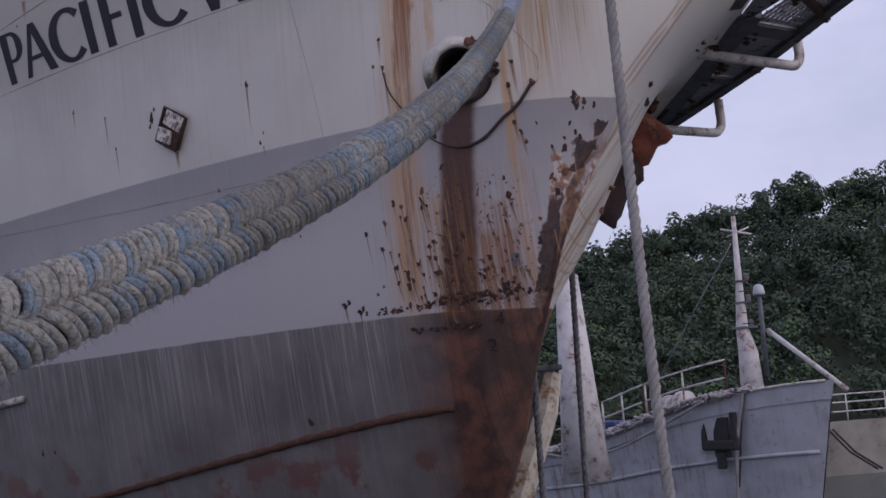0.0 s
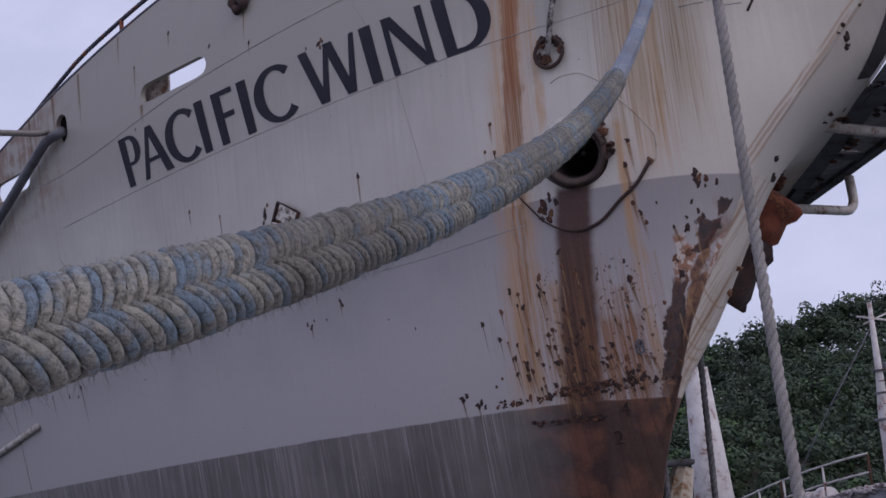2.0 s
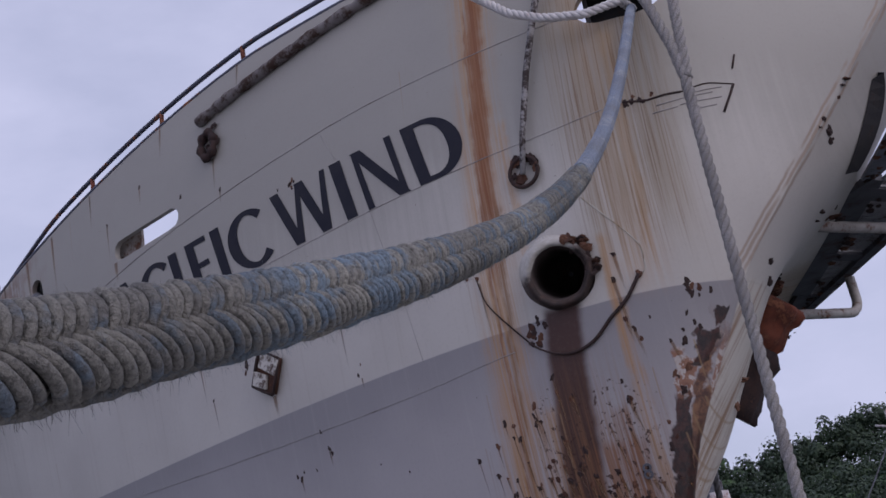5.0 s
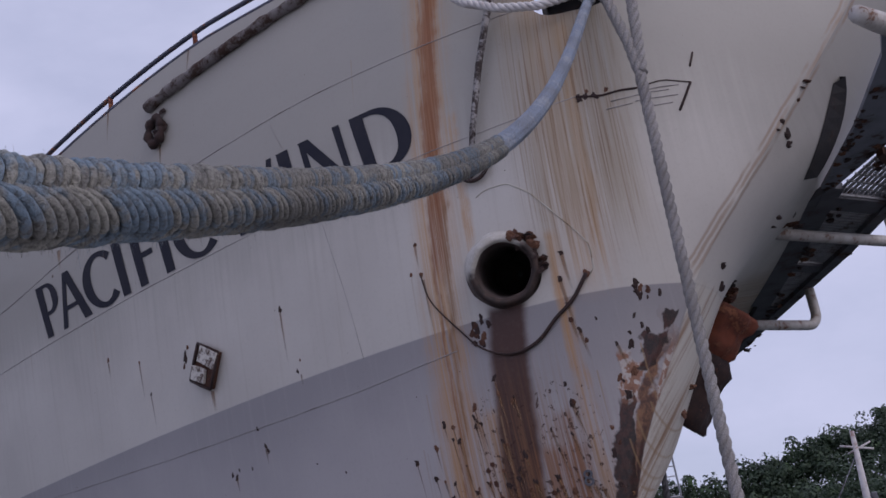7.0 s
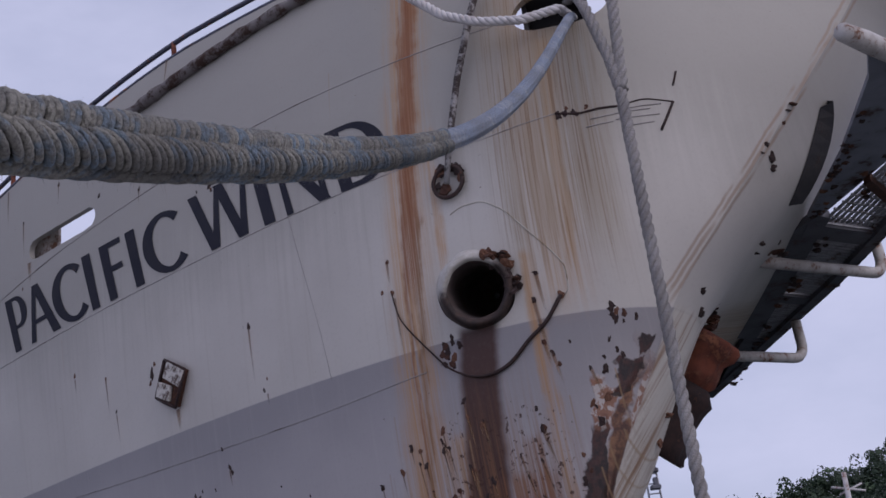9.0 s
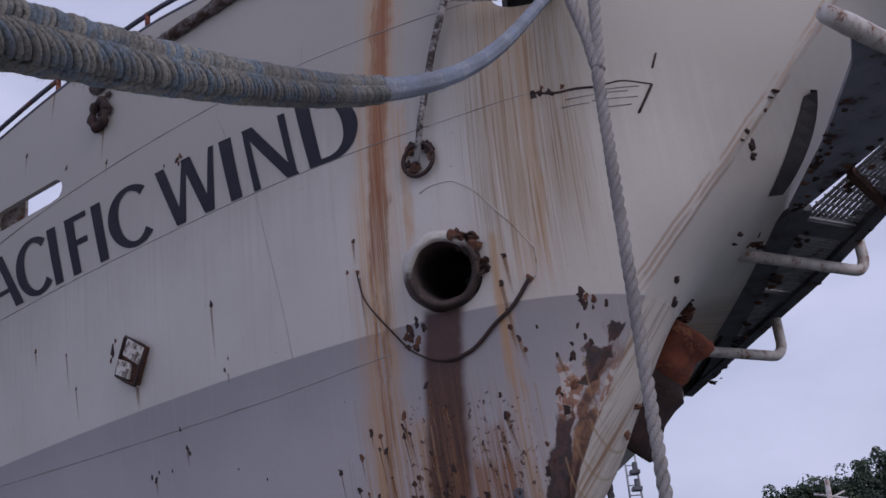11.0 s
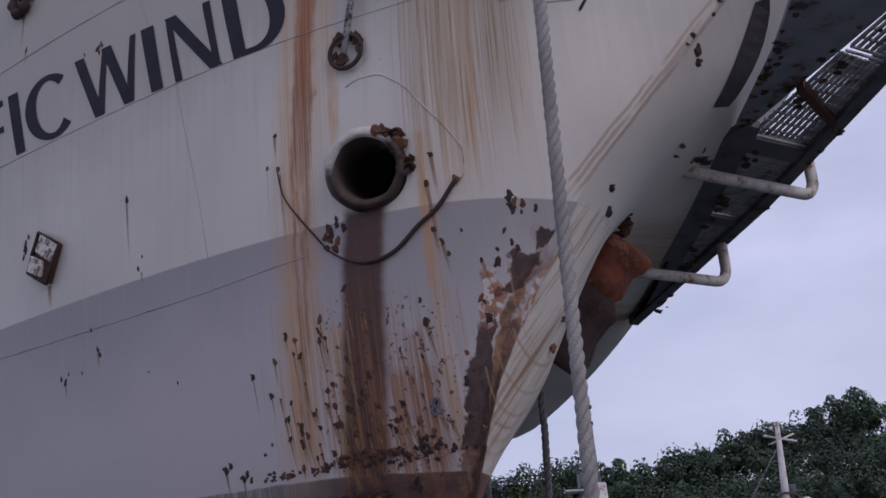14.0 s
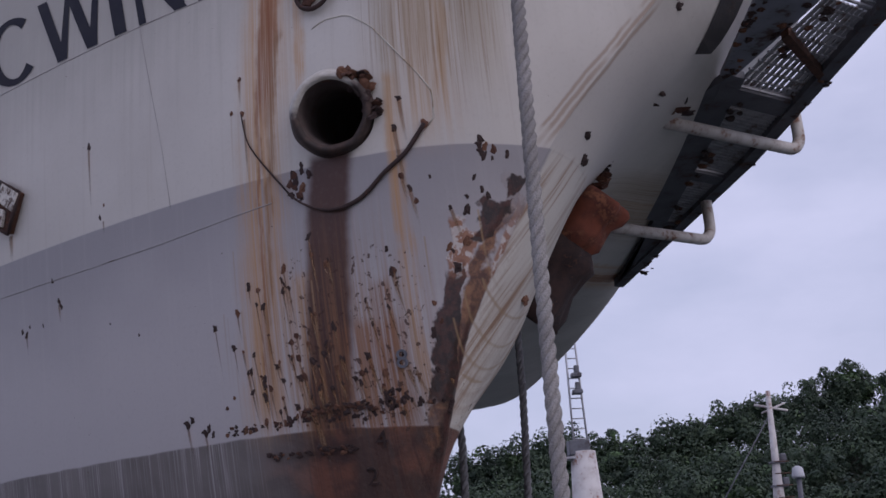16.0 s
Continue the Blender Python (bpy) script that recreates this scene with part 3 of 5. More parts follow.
NAME = ((5.40, "P", 0.58), (5.13, "A", 0.62), (4.70, "C", 0.66), (4.21, "I", 0.62), (3.97, "F", 0.6), (3.63, "I", 0.62), (3.46, "C", 0.66),
        (2.87, "W", 0.56), (2.24, "I", 0.6), (2.03, "N", 0.49), (1.575, "D", 0.56))
for lx, ch, wide in NAME:
    plate_letter(ch, lx, 4.975, 0.5, wide)


# ---- ropes ----
def plaited(name, pts, radius, pitch, material, label, category, strands=8, thick=0.5, step=0.012, sides=6):
    """A braided line: half of the strands turn one way, half the other, over and under each other."""
    rope = empty(name, None, label, category)
    line = frames_along(resample(pts, step))
    for k in range(strands):
        sign = 1 if k % 2 else -1
        ph = 2 * PI * (k // 2) / (strands / 2)
        path = []
        for i, (p, d, up, sd) in enumerate(line):
            a = ph + sign * 2 * PI * i * step / pitch
            r = radius * (1 - thick * 0.66) + radius * thick * 0.3 * math.cos(a * strands / 2 * sign + sign * PI / 2)
            path.append(p + (up * math.cos(a) + sd * math.sin(a)) * r)
        bm = bmesh.new()
        tube_rings(bm, path, radius * thick * 0.72, sides)
        part("strand", bm, material, rope, smooth=True)
    bm = bmesh.new()
    tube_rings(bm, [f[0] for f in line[::4]], radius * 0.66, 8)
    part("core", bm, material, rope, smooth=True)
    # frayed yarn ends
    rng = random.Random(len(pts))
    verts, faces = [], []
    for _ in range(int(len(line) * 1.6)):
        p, d, up, sd = rng.choice(line)
        a = rng.uniform(0, 2 * PI)
        n = up * math.cos(a) + sd * math.sin(a)
        base = p + n * radius * 0.95
        tip = base + n * rng.uniform(0.003, 0.012) + d * rng.uniform(-0.014, 0.014) + Vector((0, 0, -0.004))
        w = d.cross(n) * 0.0007
        k = len(verts)
        verts += [base - w, base + w, tip + w * 0.3, tip - w * 0.3]
        faces.append((k, k + 1, k + 2, k + 3))
    tagged(mesh_part("fuzz", verts, faces, material, rope, smooth=False), kind="stuff")
    return rope


def laid(name, pts, radius, pitch, material, label, category, strands=3, step=0.02, sides=7):
    """A twisted line of three strands."""
    rope = empty(name, None, label, category)
    line = frames_along(resample(pts, step))
    for k in range(strands):
        path = []
        for i, (p, d, up, sd) in enumerate(line):
            a = 2 * PI * k / strands + 2 * PI * i * step / pitch
            path.append(p + (up * math.cos(a) + sd * math.sin(a)) * radius * 0.5)
        bm = bmesh.new()
        tube_rings(bm, path, radius * 0.56, sides)
        part("strand", bm, material, rope, smooth=True)
    return rope


def herringbone(name, pts, radius, gap, material, label, category):
    """A heavy plait: four ranks of short strands, that meet in chevrons along the sides."""
    rope = empty(name, None, label, category)
    step = 0.004
    line = frames_along(resample(pts, step))
    rng = random.Random(21)

    def taper(i):
        """The line is thinner where it is stretched over the bow."""
        return 0.82 + 0.18 * min(1.0, i * step / 2.2)

    bm = bmesh.new()
    for rank in range(4):
        mid, sign = radians(58 + 90 * rank), (1 if rank % 2 == 0 else -1)
        above = rank in (0, 3)
        lead, pitch, thick = (0.026, gap, 0.36 * gap) if above else (0.052, gap * 1.3, 0.38 * gap)
        s = 0.08
        while s < len(line) * step - 0.08:
            fat, proud, slew = rng.uniform(0.9, 1.12), rng.uniform(0.95, 1.05), rng.gauss(0, 0.002)
            path, radii = [], []
            for i in range(10):
                f = i / 4.5 - 1
                a = mid + f * radians(57)
                at = min(len(line) - 1.0, max(0.0, (s + sign * f * lead + slew * f) / step))
                lo = int(at)
                p, d, up, sd = line[lo]
                p = p.lerp(line[min(lo + 1, len(line) - 1)][0], at - lo)
                r = radius * taper(at) * proud * (0.9 - 0.4 * abs(f) ** 2.4)
                path.append(p + (up * math.cos(a) + sd * math.sin(a)) * r)
                radii.append(thick * fat * (1 - 0.4 * abs(f) ** 2.5) * rng.uniform(0.95, 1.05))
            tube_rings(bm, path, radii, 8)
            s += pitch * rng.uniform(0.92, 1.08)
    tagged(part("plait", bm, material, rope, smooth=True), kind="stuff")
    # the core's dark colour paints the shade in the gaps of the plait
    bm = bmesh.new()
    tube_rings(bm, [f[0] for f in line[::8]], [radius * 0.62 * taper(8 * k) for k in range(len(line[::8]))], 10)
    part("core", bm, GAPSHADE, rope, smooth=True)
    verts, faces = [], []
    for _ in range(20000):
        i = rng.randrange(len(line))
        p, d, up, sd = line[i]
        a = rng.uniform(0, 2 * PI)
        n = up * math.cos(a) + sd * math.sin(a)
        base = p + n * radius * taper(i) * 0.86 + d * rng.uniform(-0.002, 0.002)
        tip = base + n * (0.004 + rng.expovariate(320)) + d * rng.gauss(0, 0.007) + Vector((0, 0, -abs(rng.gauss(0, 0.004))))
        w = d * 0.00045
        k = len(verts)
        verts += [base - w, base + w, tip + w * 0.3, tip - w * 0.3]
        faces.append((k, k + 1, k + 2, k + 3))
    tagged(mesh_part("fuzz", verts, faces, material, rope, smooth=False), kind="stuff")
    return rope


HAWSER = [(1.45, 7.1, 5.72), (1.017, 5.573, 4.689), (0.511, 4.26, 3.158), (-0.148, 1.597, 2.236), (-0.721, -0.007, 1.757)]
way = bezier(HAWSER, 200)
d_end = (way[-1] - way[-2]).normalized()
way += [way[-1] + d_end * 0.3 * k + Vector((0, 0, 0.01 * k * k)) for k in range(1, 9)]
herringbone("mooring_hawser", way[111:], 0.0455, 0.0155, ROPEMAT, "thick braided grey-brown mooring hawser with blue patches", "rope")
plaited("hawser_sleeve", way[:114], 0.031, 0.12, BLUEROPE, "worn pale blue chafing sleeve on the hawser", "rope sleeve", strands=16, thick=0.3, step=0.01)
hang = bezier([(1.587, 6.693, 4.95), (1.542, 6.318, 1.544), (1.575, 6.297, 1.064)], 40)
hang += [hang[-1] + Vector((0.005 * k, -0.01 * k, -0.25 * k)) for k in range(1, 12)]
laid("hanging_rope", hang, 0.036, 0.21, PALEROPE, "pale three-strand rope hanging from the bow", "rope")

# ---- sea, quay, hill ----
def sheet(name, z, size, n, material, label, category):
    bm = bmesh.new()
    bmesh.ops.create_grid(bm, x_segments=n, y_segments=n, size=size)
    bmesh.ops.translate(bm, vec=(0, 0, z), verts=bm.verts)
    ob = part(name, bm, material, None, label)
    return tagged(ob, label, category, kind="structure")


sheet("water", WATER, 3000, 8, SEA, "dark green harbour water", "water")


# an unseen concrete quay below the camera, added pale to bounce light onto the flare
bm = bmesh.new()
bm_box(bm, (0, -20.0, -1.1), (90, 48, 2.0), bevel=0.05)
tagged(part("quay", bm, worn("concrete", (0.42, 0.41, 0.385), (0.33, 0.32, 0.3), (0.2, 0.17, 0.14), 0.2, 0.8, 0.9)), "unseen pale concrete quay, added to bounce light", "quay", kind="structure")


def ridge(x):
    """Height of the ground's crest along the hill."""
    return 12.9 + 0.15 * (x - 25) - 0.0012 * (x - 25) ** 2 + 1.0 * math.sin(x * 0.19) - 0.09 * max(0, 18 - x) * 1.3


def ground_z(x, y):
    t = min(1.0, max(0.0, (y - 52) / 43.0))
    return WATER - 0.4 + (ridge(x) - 2.0 - WATER) * (t ** 0.9) + 0.6 * noise.noise(Vector((x * 0.1, y * 0.1, 0)))


def hill():
    verts, faces, nx, ny = [], [], 60, 24
    for i in range(nx + 1):
        for j in range(ny + 1):
            x, y = -90 + 220 * i / nx, 52 + 70 * j / ny
            verts.append((x, y, ground_z(x, min(y, 96)) + max(0, y - 96) * 0.05))
    for i in range(nx):
        for j in range(ny):
            a = i * (ny + 1) + j
            faces.append((a, a + ny + 1, a + ny + 2, a + 1))
    g = Graph("earth", 0.95)
    mat = g.done(g.mix(g.noise(0.4), (0.02, 0.025, 0.014), (0.035, 0.04, 0.02)))
    ob = mesh_part("hillside", verts, faces, mat, None)
    tagged(ob, "steep dark wooded hillside behind the harbour", "hill", kind="structure")


hill()


def leaf_cloud(verts, faces, c, rx, rz, n, size, rng):
    """A crown: small leaf sprays spread over lumps of a rounded form."""
    lumps = []
    for _ in range(14):
        d = Vector((rng.gauss(0, 1), rng.gauss(0, 1), rng.gauss(0.3, 0.8))).normalized()
        lumps.append((d * rng.uniform(0.35, 0.8), rng.uniform(0.2, 0.42)))
    for _ in range(n):
        o, r = lumps[int(14 * rng.random() ** 1.3)]
        d = Vector((rng.gauss(0, 1), rng.gauss(-0.2, 1), rng.gauss(0.35, 1))).normalized()
        p = o + d * r * rng.uniform(0.8, 1.06)
        p = Vector((p.x * rx, p.y * rx, p.z * rz)) + c
        nrm = (d + Vector((rng.gauss(0, 0.3), rng.gauss(0, 0.3), rng.gauss(0, 0.3) + 0.15))).normalized()
        t = Matrix.Rotation(rng.uniform(0, 6.28), 3, nrm) @ nrm.orthogonal().normalized()
        b = nrm.cross(t)
        s = size * rng.uniform(0.6, 1.4)
        k = len(verts)
        verts += [p + t * s, p + b * s * 0.7 + t * 0.1 * s, p - t * s * 0.8, p - b * s * 0.65]
        faces.append((k, k + 1, k + 2, k + 3))


def woods():
    rng = random.Random(5)
    verts, faces = [], []
    for k in range(900):
        x = rng.uniform(-12, 66)
        y = 54 + 42 * rng.random() ** 0.7
        r = rng.uniform(1.0, 2.5)
        up = 0.0
        if k % 5 == 0:
            y, r, up = 95, rng.uniform(1.2, 2.3), rng.uniform(0.9, 1.8)
        z = ground_z(x, y) + up + (rng.uniform(0, 1.0) if y > 90 else 0)
        leaf_cloud(verts, faces, Vector((x, y, z + r * 0.8)), r, r * rng.uniform(0.75, 1.1), int(170 + 150 * r * r), 0.1 + 0.012 * r, rng)
    ob = mesh_part("hill_woods", verts, faces, LEAF, None, smooth=False)
    tagged(ob, "dense dark green tropical trees and creepers on the hill", "woods", kind="stuff")


woods()


STAR_HAWSE = hull_frame(0.635, 4.02)


def deck():
    verts, faces, n = [], [], 40
    for k in range(n + 1):
        v = 0.02 + 0.9 * k / n
        a, b = hull_point(v, 5.35), hull_point(-v, 5.35)
        verts += [(a.x, a.y - 0.05, 5.35), (b.x, b.y + 0.05, 5.35)]
    for k in range(n):
        faces.append((2 * k, 2 * k + 1, 2 * k + 3, 2 * k + 2))
    mesh_part("deck", verts, faces, STEELGREY, ship, smooth=False)


deck()

# white paint on the crown of the lip, rust-black on its sides and below
def bolster_material():
    g = Graph("bolster_paint", 0.7)
    x, y, z = g.xyz()
    n = g.add(g.mul(g.noise(9.0, 5.0), 0.6), g.mul(g.noise(40.0, 4.0, w=3.0), 0.4))
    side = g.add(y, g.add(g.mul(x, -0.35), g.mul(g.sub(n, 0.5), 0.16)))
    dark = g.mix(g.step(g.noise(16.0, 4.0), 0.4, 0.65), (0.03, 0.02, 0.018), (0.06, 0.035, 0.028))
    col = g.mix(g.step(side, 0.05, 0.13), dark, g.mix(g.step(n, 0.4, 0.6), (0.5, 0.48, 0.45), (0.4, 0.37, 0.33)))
    g.bump(g.noise(40.0, 4.0), 0.5, 0.012)
    return g.done(col)


BOLSTER = bolster_material()


def lathe(name, prof, m, material, parent, label="", seg=40, wav=0.0):
    bm = bmesh.new()
    prev = None
    for r, h in prof:
        ring = []
        for k in range(seg):
            a = 2 * PI * k / seg
            rr = r * (1 + wav * noise.noise(Vector((math.cos(a) * 2, math.sin(a) * 2, h * 5))))
            ring.append(bm.verts.new(Vector((rr * math.cos(a), rr * math.sin(a), h))))
        if prev:
            for k in range(seg):
                j = (k + 1) % seg
                bm.faces.new((prev[k], prev[j], ring[j], ring[k]))
        prev = ring
    ob = part(name, bm, material, parent, label, smooth=True)
    ob.matrix_basis = m
    return ob


TILTED = STAR_HAWSE @ Matrix.Rotation(radians(17), 4, "Y") @ Matrix.Rotation(radians(12), 4, "X")
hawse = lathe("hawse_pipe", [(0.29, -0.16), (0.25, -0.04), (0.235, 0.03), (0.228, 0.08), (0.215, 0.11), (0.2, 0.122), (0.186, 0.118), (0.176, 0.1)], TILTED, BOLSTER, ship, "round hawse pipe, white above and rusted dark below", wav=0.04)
lathe("pipe_bore", [(0.1765, 0.101), (0.17, 0.07), (0.165, 0.0), (0.162, -0.1), (0.155, -0.5), (0.14, -1.1), (0.02, -1.12)], TILTED, worn("bore_rust", (0.11, 0.085, 0.08), (0.07, 0.05, 0.046), (0.12, 0.06, 0.04), 0.3, 9.0, 0.9), ship, "dark rusted bore", wav=0.04)


BROWNSCALE = worn("brown_scale", (0.15, 0.065, 0.036), (0.07, 0.03, 0.02), (0.27, 0.17, 0.11), 0.35, 40.0, 0.9)


def lump_mesh(seed, material, flat=0.42):
    """A flake of scale: a squashed, broken crust with torn edges."""
    rng = random.Random(seed)
    bm = bmesh.new()
    bmesh.ops.create_icosphere(bm, subdivisions=2, radius=1.0)
    for v in bm.verts:
        d = v.co.copy()
        f = 0.85 + 0.65 * noise.noise(d * 1.3 + Vector((seed * 7.0, 0, 0))) + 0.5 * noise.noise(d * 3.5 + Vector((0, seed * 5.0, 0))) + rng.uniform(-0.1, 0.1)
        v.co = Vector((d.x * f, d.y * f * 1.15, d.z * f * flat))
    me = bpy.data.meshes.new("scale_lump")
    bm.to_mesh(me)
    bm.free()
    me.materials.append(material)
    return me


LUMPS = [lump_mesh(k, (DARKRUST, DARKRUST, RUST, DARKRUST, BROWNSCALE)[k % 5]) for k in range(10)]
LRNG = random.Random(11)


def lump(x, z, size, stretch=1.0, name="rust_lump", lift=0.0):
    size *= 0.68
    p, n = on_hull(x, z, lift)
    ob = new(name, LRNG.choice(LUMPS))
    ob.parent = ship
    m = hull_frame(x, z)
    m.translation = p
    ob.matrix_basis = m @ Matrix.Rotation(LRNG.uniform(-0.5, 0.5), 4, "Z") @ Matrix.Diagonal((size, size * stretch, size * 0.8, 1))
    return ob


# scale along the hawse pipe's lip, on the arc of the old guide bar and under it
for k in range(34):
    a = radians(-12 + 78 * k / 33)
    r = LRNG.uniform(0.19, 0.27)
    ob = new("rust_lump", LRNG.choice(LUMPS))
    ob.parent = ship
    ob.matrix_basis = TILTED @ Matrix.Translation((r * math.cos(a), r * math.sin(a), LRNG.uniform(0.03, 0.12))) @ Matrix.Rotation(LRNG.uniform(0, 3), 4, "X") @ Matrix.Scale(LRNG.uniform(0.018, 0.045), 4)
for k in range(14):
    lump(0.87 + LRNG.uniform(-0.07, 0.05), 3.6 + 0.02 * k * LRNG.uniform(0.5, 1), LRNG.uniform(0.015, 0.035), 1.3)
ARC = ((1.16, 4.16), (1.14, 4.02), (1.10, 3.92), (0.98, 3.73), (0.87, 3.58), (0.72, 3.50), (0.57, 3.53), (0.44, 3.65), (0.34, 3.74), (0.25, 3.88))
arc = frames_along(resample([on_hull(x, z, 0.012)[0] for x, z in resample_flat(ARC)], 0.03))
tube("guide_bar", [f[0] for f in arc], [ramp(k / len(arc), (0.0, 0.004), (0.45, 0.006), (0.6, 0.012), (1.0, 0.013)) for k in range(len(arc))], DARKRUST, ship, "bent rusted bar below the hawse pipe")
lump(0.25, 3.88, 0.03, 1.4, lift=0.01), lump(0.37, 3.72, 0.022), lump(1.16, 4.17, 0.022, 1.4)

# scattered scale: (x, z, size)
for x, z, r in ((2.35, 4.31, 0.026), (2.28, 3.83, 0.02), (2.24, 3.9, 0.012), (3.91, 4.1, 0.02), (4.0, 4.39, 0.018), (4.42, 4.53, 0.024), (1.17, 4.38, 0.022), (1.23, 4.19, 0.018),
                (2.04, 3.06, 0.013), (2.27, 3.17, 0.012), (2.72, 3.40, 0.024), (2.7, 3.36, 0.02), (3.12, 3.28, 0.022), (3.08, 3.25, 0.026), (3.04, 3.3, 0.016), (2.9, 3.28, 0.014),
                (2.77, 3.54, 0.018), (4.52, 6.26, 0.022), (3.44, 5.79, 0.02), (3.95, 5.93, 0.024), (5.05, 6.1, 0.02), (5.1, 5.5, 0.016),
                (1.78, 2.5, 0.032), (1.74, 2.52, 0.026), (1.67, 2.44, 0.03), (1.64, 2.46, 0.026), (1.62, 2.42, 0.02), (1.5, 2.55, 0.018), (1.44, 2.6, 0.016),
                (0.33, 4.04, 0.026), (0.37, 3.88, 0.03), (0.38, 3.62, 0.024), (0.36, 3.55, 0.022), (0.35, 3.48, 0.02), (0.25, 3.43, 0.016), (0.28, 3.6, 0.014), (0.51, 3.25, 0.02),
                (2.62, 5.52, 0.022), (2.78, 5.5, 0.016), (6.9, 3.3, 0.03), (7.2, 3.25, 0.03), (7.0, 3.22, 0.022), (7.6, 3.3, 0.022), (5.6, 3.2, 0.014),
                (2.34, 1.66, 0.035), (6.04, 1.55, 0.03), (5.8, 1.55, 0.026)):
    lump(x, z, r, LRNG.uniform(1.0, 1.5))
DRIPS = []
for k in range(100):
    q = LRNG.gauss(0.0, 1.0)
    x = 0.98 + 0.27 * q
    z = 2.42 + abs(LRNG.gauss(0, 0.42))
    if not 0.45 < x < 1.5 or z > 3.45:
        continue
    lump(x + (2.9 - z) * 0.1, z, LRNG.uniform(0.012, 0.028), LRNG.uniform(0.9, 1.7))
    DRIPS.append((x + (2.9 - z) * 0.1, z))
# ragged scale along the boot-topping's edge and on two broken stringers
for k in range(70):
    x = 0.72 + 0.85 * LRNG.random()
    lump(x, 2.40 + 0.045 * LRNG.random(), LRNG.uniform(0.012, 0.026), 0.7)
for k in range(46):
    t = LRNG.random()
    lump(0.76 + 0.32 * t, 2.475 + LRNG.gauss(0, 0.012), LRNG.uniform(0.014, 0.034), 0.6, lift=0.012)
    lump(0.90 + 0.42 * t, 2.265 + LRNG.gauss(0, 0.012), LRNG.uniform(0.014, 0.03), 0.6, lift=0.01)
for k in range(12):
    t = LRNG.random()
    lump(0.14 + 0.3 * t, 3.55 - 0.75 * t + LRNG.gauss(0, 0.05), LRNG.uniform(0.014, 0.035), 1.5)


# welded seams that stand proud of the plating
SEAMPAINT = worn("seam_paint", (0.36, 0.34, 0.335), (0.22, 0.2, 0.195), (0.1, 0.06, 0.04), 0.2, 4.0, 0.7)


def seam(pts, r=0.006, material=SEAMPAINT):
    line = resample([on_hull(x, z, 0.001)[0] for x, z in resample_flat(pts)], 0.08)
    tube("weld_seam", line, r * 0.55, material, ship, seg=6)


seam([(7.5, 5.43), (6.11, 5.44), (4.6, 5.63), (3.36, 5.73), (2.57, 5.78), (1.88, 5.81), (0.72, 5.80), (0.4, 5.8)])
seam([(6.6, 4.9), (5.2, 4.925), (3.9, 4.945), (3.03, 4.95), (1.77, 4.97), (1.07, 4.98), (0.51, 4.99), (0.11, 5.03)], 0.005)
seam([(6.2, 3.66), (5.12, 3.61), (3.9, 3.56), (2.77, 3.54), (1.82, 3.55), (1.03, 3.61)], 0.005)
seam([(8.35, 6.0), (8.36, 4.4), (8.6, 3.7), (8.8, 2.4)], 0.012)
seam([(2.3, 5.78), (2.17, 5.5)], 0.003), seam([(1.9, 4.96), (1.75, 4.2), (1.7, 3.75)], 0.003)

# heavy rubbing bar low on the bow, with flaking edges
tube("rubbing_bar", resample([on_hull(x, z, 0.02)[0] for x, z in ((6.2, 1.0), (5.16, 1.12), (3.53, 1.36), (2.38, 1.54), (1.65, 1.65), (1.26, 1.70))], 0.1),
     [0.03 + 0.006 * math.sin(k * 2.3) for k in range(400)][:len(resample([on_hull(x, z, 0.02)[0] for x, z in ((6.2, 1.0), (5.16, 1.12), (3.53, 1.36), (2.38, 1.54), (1.65, 1.65), (1.26, 1.70))], 0.1))],
     RUST, ship, "rusted half-round rubbing bar")
tube("bulwark_pipe", [on_hull(x, z, 0.03)[0] for x, z in ((9.0, 2.0), (7.6, 2.03), (6.57, 2.06), (6.12, 2.09))], 0.035, WHITEPIPE, ship, "pale pipe along the plating")
tube("bulwark_pipe", [on_hull(x, z, 0.03)[0] for x, z in ((11.5, 2.6), (9.6, 2.85), (8.1, 3.05))], 0.035, WHITEPIPE, ship, "pale pipe along the plating")

# the bar that hangs in front of the bow, and the ring that holds it
ring = hull_frame(0.70, 4.76)
bm = bmesh.new()
pts = [ring @ Vector((0.105 * math.cos(2 * PI * k / 24), 0.105 * math.sin(2 * PI * k / 24), 0.03)) for k in range(25)]
tube_rings(bm, pts, 0.014, 8)
part("bar_ring", bm, DARKRUST, ship, "rusted iron ring on the plating", smooth=True)
for k in range(14):
    a = LRNG.uniform(0, 2 * PI)
    ob = new("rust_lump", LRNG.choice(LUMPS))
    ob.parent = ship
    ob.matrix_basis = ring @ Matrix.Translation((0.085 * math.cos(a), 0.03 + 0.075 * math.sin(a), 0.02)) @ Matrix.Scale(LRNG.uniform(0.02, 0.045), 4)
tube("hanging_bar", [on_hull(0.70, 4.74, 0.05)[0], on_hull(0.66, 5.0, 0.06)[0], on_hull(0.59, 5.45, 0.06)[0], on_hull(0.52, 5.86, 0.07)[0], on_hull(0.45, 6.3, 0.08)[0]], [0.02, 0.022, 0.024, 0.026, 0.026],
     worn("bar_paint", (0.3, 0.29, 0.29), (0.2, 0.18, 0.18), (0.03, 0.02, 0.018), 0.75, 10.0), ship, "flaking grey bar hanging in front of the bow")


